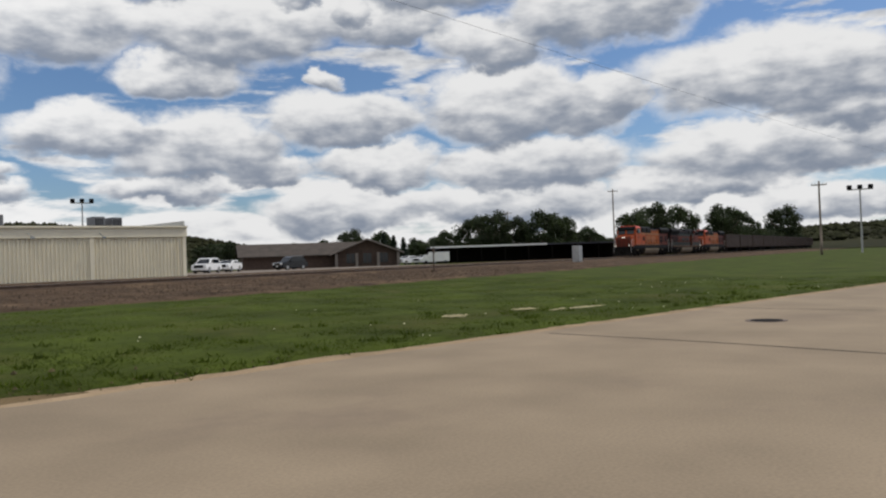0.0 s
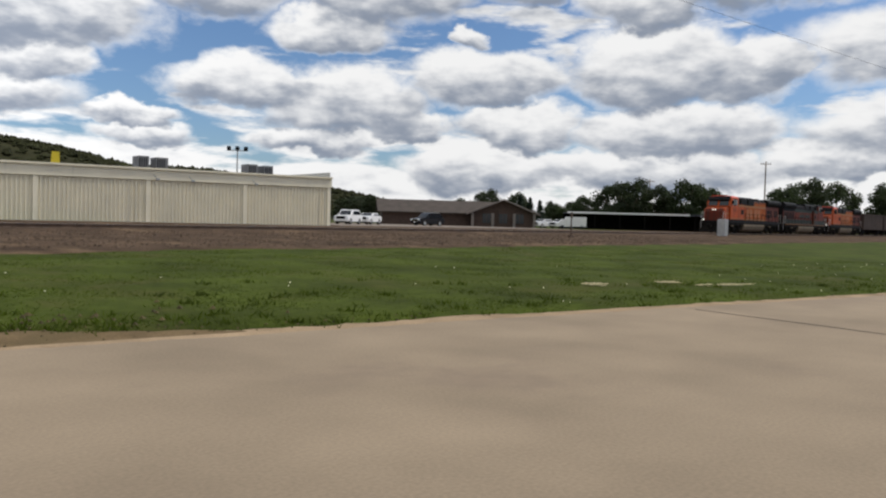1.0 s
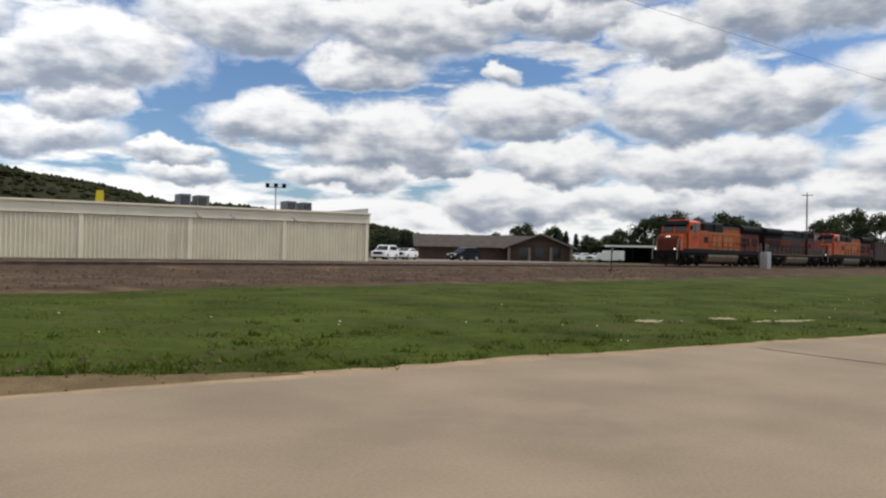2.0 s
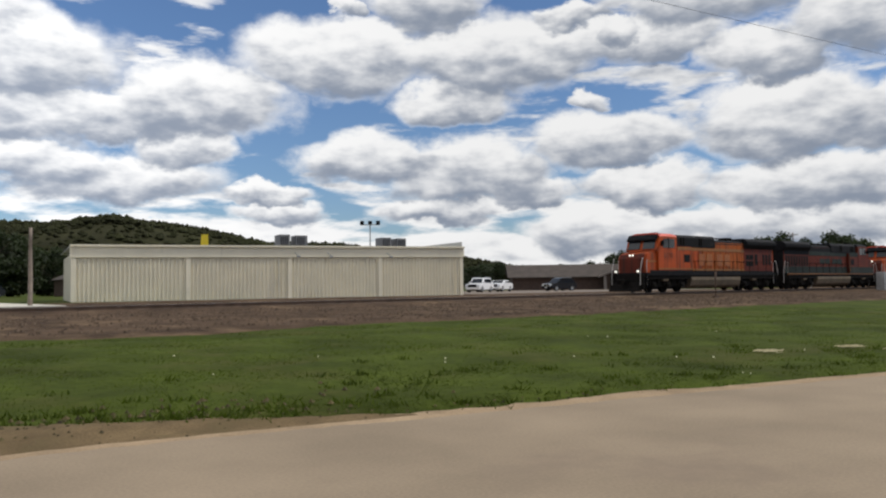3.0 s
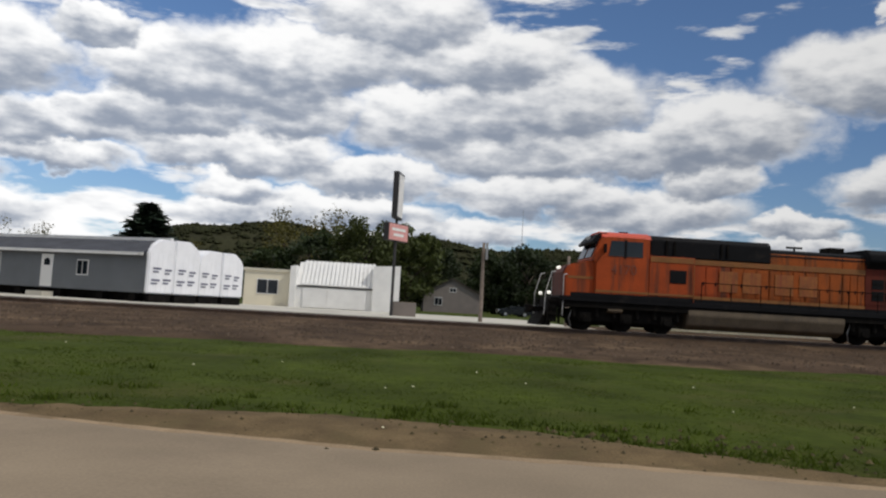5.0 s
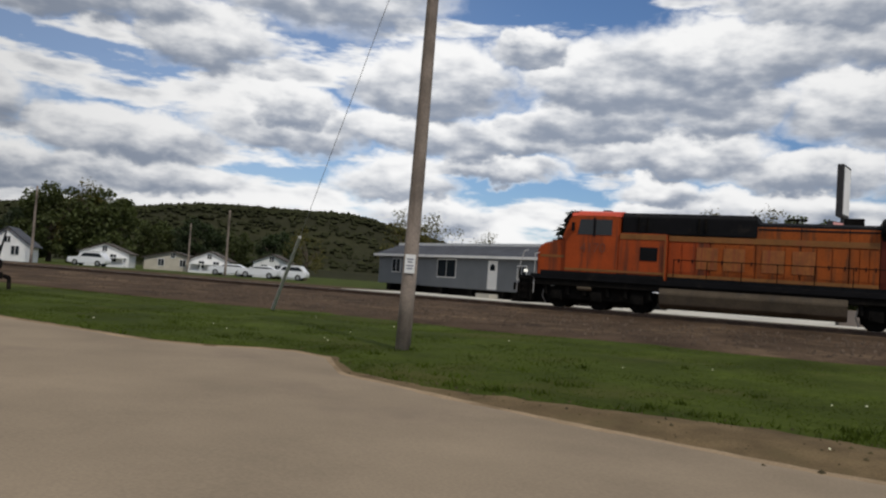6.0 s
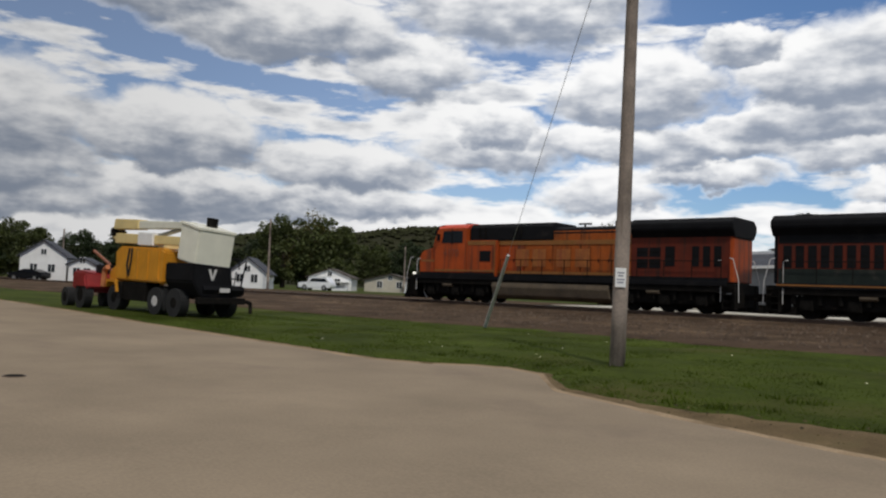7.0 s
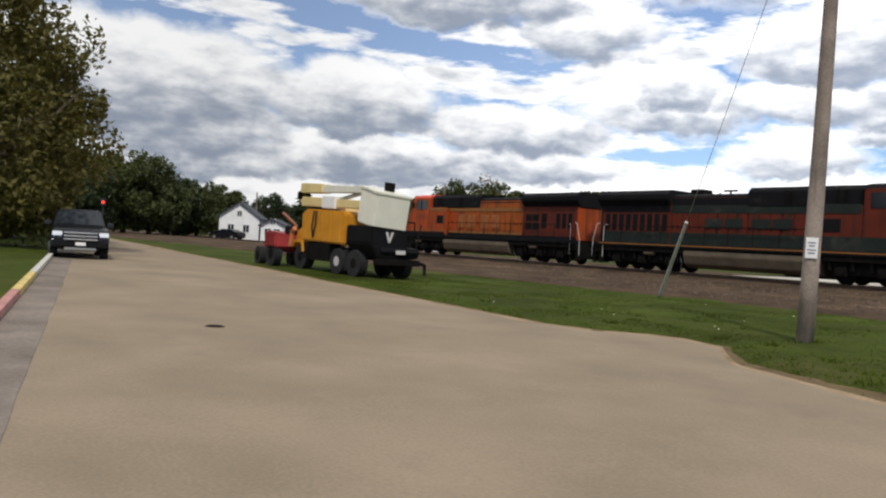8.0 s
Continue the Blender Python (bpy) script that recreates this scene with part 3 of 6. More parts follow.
def trunk_mesh(name, seed, h, r, spread):
    rng = random.Random(seed)
    bm = B()
    top = Vector((rng.uniform(-0.2, 0.2), rng.uniform(-0.2, 0.2), h * 0.55))
    rod(bm, (0, 0, -0.3), (0, 0, h * 0.12), r * 1.35, r, 9)
    rod(bm, (0, 0, h * 0.12), top, r, r * 0.55, 9)
    for k in range(9):
        a = k * 2.4 + rng.uniform(-0.4, 0.4)
        s = Vector((0, 0, h * rng.uniform(0.25, 0.55)))
        m = s + Vector((math.cos(a), math.sin(a), 0.9)) * spread * 0.45
        e = m + Vector((math.cos(a + 0.3), math.sin(a + 0.3), 1.1)) * spread * 0.35
        rod(bm, s, m, r * 0.42, r * 0.26, 6)
        rod(bm, m, e, r * 0.26, r * 0.10, 5)
    me = bpy.data.meshes.new(name)
    bm.to_mesh(me)
    bm.free()
    me.materials.append(BARK)
    return me


def tree_kind(name, seed, h, w, material, label, bare=0.22, clumps=46, leaves=70, leaf=0.22):
    t = thing("tree", label, "tree")
    tr = new("trunk", trunk_mesh(name + "_trunk", seed, h, h * 0.026, w))
    cr = new("crown", crown_mesh(name + "_crown", seed, w, h * (1 - bare), clumps, leaves, leaf, material))
    cr.matrix_basis = pose(0, 0, h * bare)
    tr.parent = cr.parent = t
    return t


def pine_kind(h, w, seed=3):
    rng = random.Random(seed)
    t = thing("pine_tree", "dark green conifer with ragged tiers of needles", "tree")
    bm = B()
    rod(bm, (0, 0, -0.2), (0, 0, h * 0.97), h * 0.02, h * 0.004, 8)
    part("trunk", bm, BARK, t)
    verts, faces = [], []
    for k in range(34):
        f = k / 33
        z = h * (0.10 + 0.88 * f)
        for b in range(9):
            a = rng.uniform(0, 6.283)
            ln = w * (1 - f) ** 0.75 * rng.uniform(0.55, 1.1) + 0.15
            for s in range(10):
                d = ln * (0.2 + 0.8 * s / 9)
                p = Vector((math.cos(a) * d, math.sin(a) * d, z - d * 0.18 + rng.uniform(-0.12, 0.12)))
                q = Euler((rng.uniform(-0.7, 0.7), rng.uniform(-0.7, 0.7), a + rng.uniform(-0.8, 0.8))).to_matrix()
                l = h * 0.045 * rng.uniform(0.7, 1.3)
                i0 = len(verts)
                for v in ((-l, 0, 0), (0, -l * 0.35, 0), (l, 0, 0), (0, l * 0.35, 0)):
                    verts.append(tuple(p + q @ Vector(v)))
                faces.append((i0, i0 + 1, i0 + 2, i0 + 3))
    me = bpy.data.meshes.new("needles")
    me.from_pydata(verts, [], faces)
    me.materials.append(NEEDLE)
    cr = new("crown", me)
    cr.parent = t
    return t


def polar(az, r):
    return -math.sin(radians(az)) * r, math.cos(radians(az)) * r


def build_trees():
    fresh = tree_kind("fresh", 1, 10, 4.2, LEAF_A, "broad leafy tree in fresh spring green", bare=0.06, clumps=64, leaves=120, leaf=0.24)
    dark = tree_kind("dark", 2, 10, 4.6, LEAF_B, "dense dark green broadleaf tree", bare=0.03, clumps=70, leaves=130, leaf=0.26)
    olive = tree_kind("olive", 5, 14, 5.2, LEAF_C, "tall olive green street tree beside the kerb", bare=0.10, clumps=110, leaves=230, leaf=0.17)
    thin = tree_kind("thin", 7, 10, 4.0, LEAF_C, "thinly leaved tree just coming into bud", clumps=44, leaves=40, leaf=0.16)
    pine = pine_kind(10, 2.6)
    used = set()

    def put(kind, az, r, h, base=0.86, wide=1.0, group=""):
        x, y = polar(az, r)
        ref = 14 if kind is olive else 10
        m = pose(x, y, base, 0, 0, (az * 37) % 360) @ Matrix.Diagonal((h / ref * wide, h / ref * wide, h / ref, 1))
        if kind in used:
            o = copy_thing(kind, m)
            o.matrix_basis = m
        else:
            used.add(kind)
            o = kind
            o.matrix_basis = m
        if group:
            o["group"] = group
        return o

    row = "trees beyond the tracks"
    # towards the coming train
    for az, r, h in ((-50.6, 190, 6), (-52.5, 185, 8), (-54.6, 190, 7.5), (-59.5, 170, 6.5), (-61.5, 165, 9), (-62.8, 160, 9.5), (-64.3, 165, 8.5), (-66.4, 160, 9.3),
                     (-67.6, 165, 8.8), (-72.6, 150, 8), (-73.9, 155, 9.2), (-75.6, 150, 8.2), (-78.6, 150, 8.0), (-79.6, 160, 7.4), (-82.2, 150, 7.2), (-69.6, 175, 6.4), (-57.2, 200, 6)):
        far = max(r, 53 / math.cos(radians(az)))
        put(dark, az, far, h * far / r, group=row)
    for k in range(18):
        az, r = -57.5 - k * 1.4, 185 + 12 * math.sin(k * 2.1)
        far = max(r, 55 / math.cos(radians(az)))
        put(dark, az, far, (4.6 + 1.3 * math.sin(k * 1.7)) * far / r, wide=1.7, group=row)
    for az, r, h in ((-42.6, 140, 4.4), (-43.8, 150, 5.0), (-46.6, 165, 4.6), (-48.8, 170, 4.9), (-50.2, 172, 4.4)):
        put(dark, az, r, h, wide=1.5, group=row)
    for az, r, h in ((-54.9, 180, 7.2), (-55.6, 182, 6.6), (-56.3, 181, 6.0), (-53.2, 190, 6.6)):
        put(pine, az, r, h, group=row)
    # behind the sign and the sheds
    for az, r, h, w in ((-1.2, 120, 12.5, 1.1), (-3.4, 128, 9.5, 1.0), (2.0, 118, 12.8, 1.1), (5.5, 140, 12, 1.2), (8.5, 150, 10, 1.2), (-7.5, 150, 11.2, 1.2), (-9.8, 145, 12.2, 1.1), (-11.6, 150, 10, 1.1), (-13.8, 155, 8, 1.1), (-16, 160, 7, 1.0)):
        put(fresh if -2 < az < 3 else dark, az, r, h, wide=w, group=row)
    for az, r, h in ((4.4, 150, 18), (7.0, 155, 17.5), (36.0, 110, 7), (14.0, 150, 10), (26.5, 130, 12), (29.0, 135, 12.5), (23.5, 150, 11)):
        put(thin, az, r, h, group=row)
    put(pine, 16.8, 92, 10.2, wide=2.2, group=row)
    # down the line
    for az, r, h, k in ((38.0, 150, 8, dark), (41, 160, 8, fresh), (43.5, 150, 9, dark), (46.2, 155, 8.5, fresh), (49.6, 140, 12, fresh), (51.4, 142, 13.2, thin), (52.6, 140, 12, fresh), (54.5, 150, 8, dark),
                        (57.5, 150, 8, dark), (60.2, 160, 7.8, olive), (63.0, 150, 8.2, dark), (66.0, 170, 9, dark), (69.0, 135, 8.5, fresh), (70.7, 120, 8.0, fresh), (72.2, 118, 8.4, dark), (73.8, 110, 10.0, fresh), (75.4, 108, 10.3, fresh), (76.8, 105, 9.5, fresh), (78.6, 100, 9.2, dark), (80.5, 105, 10, dark), (83.5, 100, 10, dark)):
        put(k, az, r, h, base=0.7 if az > 68 else 0.86, wide=1.15, group=row)
    # street trees by the kerb
    for x, y, h in ((-35.5, 4.3, 10.6), (-45.0, 6.2, 10.5), (-56.0, 8.2, 10.0)):
        put(olive, math.degrees(math.atan2(-x, y)), math.hypot(x, y), h, base=0.5, group="street trees")
    for k in (fresh, dark, olive, thin, pine):
        assert k in used


build_trees()


# ---- the corrugated building across the tracks ----
DARKCASING = mat("dark_grey_casing", (0.13, 0.13, 0.135), 0.6, var=0.2, scale=1.5)


def build_warehouse():
    p0, p1 = Vector((16.3, 60.0, 0)), Vector((47.0, 53.3, 0))
    d = p1 - p0
    n = d.length
    ang = math.degrees(math.atan2(d.y, d.x))
    w = thing("metal_building", "long low cream corrugated metal building with a pale roof edge", "building", pose(p0.x, p0.y, 0.62, 0, 0, ang))
    H0, H1, depth = 4.28, 4.50, 16.0
    bays = 4
    bw = n / bays
    # ribbed wall panels, bay by bay
    for b in range(bays):
        bm = B()
        x0, x1 = b * bw + 0.16, (b + 1) * bw - 0.16
        pts, x = [], x0
        while x < x1 - 0.05:
            pts += [(x, 0.04), (x + 0.17, 0.04), (x + 0.19, -0.055), (x + 0.28, -0.055)]
            x += 0.30
        pts.append((x1, 0.04))
        lo, hi = [], []
        for px, py in pts:
            lo.append(bm.verts.new((px, py, 0.10)))
            hi.append(bm.verts.new((px, py, H0 + (H1 - H0) * px / n - 0.88)))
        for i in range(len(pts) - 1):
            bm.faces.new((lo[i], lo[i + 1], hi[i + 1], hi[i]))
        part("wall_panel", bm, CREAM, w)
    bm = B()
    box(bm, 0.02, n - 0.02, 0.06, depth, 0.0, H0 - 0.45)
    part("wall", bm, CREAM_TRIM, w)
    for b in range(bays + 1):
        bm = B()
        h = H0 + (H1 - H0) * b / bays
        box(bm, b * bw - 0.17, b * bw + 0.17, -0.12, 0.05, 0.0, h - 0.10, 0.015)
        part("column", bm, CREAM, w)
    # sloping fascia with drip edge
    bm = B()
    for z0, z1, y in ((-0.86, 0.0, -0.17), (-0.08, 0.06, -0.34)):
        va = [bm.verts.new((x, yy, (H0 if x < 1 else H1) + z)) for x in (-0.25, n + 0.25) for yy in (y, 0.06) for z in (z0, z1)]
        for f in ((0, 1, 5, 4), (2, 6, 7, 3), (1, 3, 7, 5), (0, 4, 6, 2), (0, 2, 3, 1), (4, 5, 7, 6)):
            bm.faces.new([va[i] for i in f])
    bmesh.ops.recalc_face_normals(bm, faces=bm.faces)
    part("fascia", bm, CREAM, w)
    bm = B()
    prism(bm, [(-0.2, H0 - 0.02), (n + 0.2, H1 - 0.02), (n + 0.2, H1 + 0.5), (n - 3.8, H1 + 0.06), (-0.2, H0 + 0.04)], 0.1, depth, "y")
    part("roof", bm, ROOFMETAL, w)
    bm = B()
    box(bm, 0.0, n, -0.30, -0.02, -0.1, 0.10)
    part("plinth", bm, CONCRETE, w)
    for x in (n * 0.47, n * 0.985):
        part("downpipe", rod(B(), (x, -0.21, 0.1), (x, -0.21, H0 - 0.9), 0.05, seg=8), CREAM_TRIM, w)
    # wall lamp brackets and downpipes
    for x in (bw * 2 + 0.4, bw * 3 + 0.6, bw * 2.4):
        bm = B()
        rod(bm, (x, -0.18, H0 - 0.35), (x + 0.15, -0.65, H0 - 0.65), 0.03)
        box(bm, x + 0.02, x + 0.28, -0.78, -0.58, H0 - 0.78, H0 - 0.62, 0.02)
        part("wall_lamp", bm, GREYMETAL, w)
    # rooftop units stand on the roof: things of their own
    m = w.matrix_basis
    for x, sx, h, kind in ((bw * 2.12, 0.95, 1.45, 0), (bw * 2.31, 1.05, 1.4, 1), (bw * 3.36, 0.95, 1.35, 2), (bw * 3.56, 0.9, 1.3, 3)):
        u = thing("rooftop_unit", "grey air-conditioning unit on the flat roof", "air conditioner", m @ pose(x, 6.0, H0 + 0.04), group="rooftop units")
        bm = B()
        box(bm, 0, sx, 0, 1.6, 0.1, h, 0.03)
        part("casing", bm, DARKCASING, u)
        bm = B()
        for k in range(int(sx / 0.18) - 1):
            box(bm, 0.12 + k * 0.18, 0.20 + k * 0.18, -0.02, 0.02, 0.2, h - 0.15)
        part("grille", bm, BLACK, u)
        bm = B()
        box(bm, 0.1, sx - 0.1, 0.1, 1.5, 0.0, 0.12)
        part("base", bm, UNDER, u)


build_warehouse()


def utility_pole(x, y, h, r=0.13, arm=0.0, arm_az=0.0, base=0.86, label="weathered wooden utility pole", lean=(0, 0), group="", extras=()):
    p = thing("utility_pole", label, "utility pole", pose(x, y, base, lean[0], lean[1], arm_az), group=group)
    bm = B()
    for k in range(6):
        rod(bm, (0.01 * math.sin(k), 0, h * k / 6 - (0.4 if k == 0 else 0)), (0.01 * math.sin(k + 1), 0, h * (k + 1) / 6), r * (1 - 0.055 * k), r * (1 - 0.055 * (k + 1)), 14, caps=k in (0, 5))
    bmesh.ops.remove_doubles(bm, verts=bm.verts, dist=0.02)
    part("shaft", bm, WOODPOLE, p, smooth=True)
    if arm:
        bm = B()
        box(bm, -arm, arm, -0.22, -0.12, h - 0.55, h - 0.42, 0.01)
        part("crossarm", bm, WOODPOLE, p)
        for s in (-0.9, -0.45, 0.45, 0.9):
            bm = B()
            rod(bm, (s * arm, -0.17, h - 0.42), (s * arm, -0.17, h - 0.25), 0.05, 0.03, 8)
            part("insulator", bm, GREYMETAL, p)
    return p


def build_poles():
    # the near pole with its paper notice
    p = utility_pole(-8.25, 15.05, 10.9, 0.165, base=0.22, label="tall weathered wooden utility pole with a small notice, in the lawn", lean=(0, 1.0), arm=1.2)
    bm = B()
    box(bm, -0.11, 0.11, -0.19, -0.172, 1.62, 2.02, 0.004)
    nt = part("notice", bm, WHITE, p, "small white notice, writing too small to read", at=pose(0, 0, 0, 0, 0, 28))
    for k, (z, w) in enumerate(((1.92, 0.07), (1.86, 0.05), (1.78, 0.08), (1.72, 0.06))):
        bm = B()
        box(bm, -w, w, -0.196, -0.191, z - 0.012, z + 0.012)
        part("print_bar", bm, INKBAR, nt)
    # guy wire with its marker post, from the pole's head to the ground
    g = thing("guy_wire", "thin steel guy wire with a grey plastic marker sleeve", "guy wire")
    bm = B()
    a, b = Vector((-17.6, 22.5, 0.42)), Vector((-8.25, 15.05, 10.7))
    rod(bm, a, b, 0.008, seg=6)
    part("wire", bm, GREYMETAL, g)
    bm = B()
    rod(bm, a + (b - a) * -0.005, a + (b - a) * 0.235, 0.065, 0.05, 10)
    part("marker_sleeve", bm, PLASTICGREY, g, "leaning grey guy guard")
    # along the street and beyond the tracks
    for az, r, h, arm in ((-71.4, 150, 12.6, 0.9), (-63.9, 170, 10.5, 0.9), (-84.8, 110, 8.8, 0.9), (-51.3, 210, 6.6, 1.0), (-54.2, 215, 8.0, 1.1), (66.8, 120, 7.0, 0.0), (72.2, 130, 7.5, 0.0), (53.6, 95, 8.2, 0.0), (41.5, 92, 7.4, 0.0), (44.0, 120, 7, 0.0)):
        x, y = polar(az, r)
        utility_pole(x, y, h, 0.15, arm, az, group="far utility poles")
    for az, r, h in ((-6.6, 48, 4.8), (-12.7, 49, 4.3)):
        x, y = polar(az, r)
        q = utility_pole(x, y, h, 0.13, base=0.86, label="short dark wooden post beside the tracks", group="short posts")
        if az > -8:
            bm = B()
            box(bm, 0.14, 0.26, -0.1, 0.1, h - 1.0, h)
            part("box", bm, GREYMETAL, q)
    # floodlight cluster behind the building
    for az, r, h, s in ((-34.9, 105, 9.6, 1.0), (-87.2, 100, 7.4, 1.0)):
        x, y = polar(az, r)
        f = thing("floodlight_mast", "floodlight mast with a cluster of dark lamp heads", "floodlight", pose(x, y, 0.86, 0, 0, az))
        bm = B()
        rod(bm, (0, 0, -0.2), (0, 0, h - 0.5), 0.12, 0.08, 10)
        box(bm, -1.2, 1.2, -0.06, 0.06, h - 0.62, h - 0.5)
        part("mast", bm, GREYMETAL, f)
        for k in (-1.05, 0.0, 1.05):
            bm = B()
            box(bm, k - 0.26, k + 0.26, -0.35, 0.15, h - 0.5 - abs(k) * 0.1, h - 0.05, 0.10)
            part("lamp_head", bm, BLACK, f)
    x, y = polar(-9.3, 260)
    q = thing("radio_mast", "thin distant radio mast above the trees", "mast", pose(x, y, 0.86))
    part("mast", rod(B(), (0, 0, -0.2), (0, 0, 34), 0.16, 0.08, 6), GREYMETAL, q)
    # small marker post beside the ballast
    x, y = polar(-58.2, 62)
    q = thing("marker_post", "thin rusty marker post in the trackbed", "marker post", pose(x, y - 1, 0.6))
    bm = B()
    rod(bm, (0, 0, -0.2), (0, 0, 1.9), 0.05, seg=8)
    box(bm, -0.12, 0.12, -0.06, -0.04, 1.4, 1.9)
    box(bm, -0.25, 0.25, -0.12, 0.12, -0.1, 0.12)
    part("post", bm, RAIL, q)
    # overhead service wires
    for i, (a, b, sag) in enumerate((((-8.25, 15.0, 8.45), (92.0, -1.9, 9.2), 0.35),)):
        c = thing("overhead_wire", "thin dark overhead wire between utility poles", "wire", group="overhead wires")
        bm = B()
        pts = []
        for k in range(21):
            f = k / 20
            p = Vector(a).lerp(Vector(b), f)
            p.z -= sag * 4 * f * (1 - f)
            pts.append(p)
        bar(bm, pts, 0.005, 5)
        part("wire", bm, BLACK, c)


build_poles()


def sash_window(parent, x, y, z, w, h, n_panes=2, frame_m=None, yaw=0.0):
    """A framed window on a wall that faces -y in its thing's space."""
    fm = frame_m or WHITE
    win = part("window", box(B(), -w / 2, w / 2, -0.03, 0.03, 0, h), fm, parent, at=pose(x, y, z, 0, 0, yaw))
    for k in range(n_panes):
        bm = B()
        a = -w / 2 + 0.06 + k * (w - 0.06) / n_panes
        box(bm, a, a + (w - 0.06) / n_panes - 0.06, -0.042, -0.032, 0.07, h - 0.07)
        part("pane", bm, GLASS, win)
    return win


def gable_house(name, label, at, w, d, h, rise, wall_m, roof_m, windows=(), door=None, gable_front=True, over=0.35, group="", porch=False):
    """A house with its front facing -y; the ridge runs back (gable_front) or across."""
    o = thing(name, label, "house", at, group)
    bm = B()
    if gable_front:
        prism(bm, [(0, 0), (w, 0), (w, h), (w / 2, h + rise), (0, h)], 0, d, "y")
    else:
        prism(bm, [(0, 0), (d, 0), (d, h), (d / 2, h + rise), (0, h)], 0, w, "x")
    part("wall", bm, wall_m, o)
    bm = B()
    t = 0.14
    if gable_front:
        k = rise / (w / 2)
        for s in (0, 1):
            a = [(-over, h - over * k), (w / 2, h + rise), (w / 2, h + rise + t), (-over, h - over * k + t)]
            prism(bm, [(w - p[0], p[1]) if s else p for p in a], -over, d + over, "y")
    else:
        k = rise / (d / 2)
        for s in (0, 1):
            a = [(-over, h - over * k), (d / 2, h + rise), (d / 2, h + rise + t), (-over, h - over * k + t)]
            prism(bm, [(d - p[0], p[1]) if s else p for p in a], -over, w + over, "x")
    part("roof", bm, roof_m, o)
    for x, z, ww, hh in windows:
        sash_window(o, x, -0.02, z, ww, hh)
    if door:
        x, ww, hh = door
        dr = part("door", box(B(), x - ww / 2, x + ww / 2, -0.06, 0.0, 0.05, hh), WHITE, o)
        part("pane", box(B(), x - ww * 0.25, x + ww * 0.25, -0.07, -0.062, hh * 0.55, hh * 0.88), GLASS, dr)
    if porch:
        bm = B()
        box(bm, 0.3, w - 0.3, -2.0, -0.01, h * 0.62, h * 0.68)
        for px in (0.4, w * 0.36, w * 0.64, w - 0.4):
            box(bm, px - 0.06, px + 0.06, -1.9, -1.78, 0, h * 0.62)
        box(bm, 0.3, w - 0.3, -2.0, 0, 0, 0.3)
        part("porch", bm, WHITE, o)
    return o


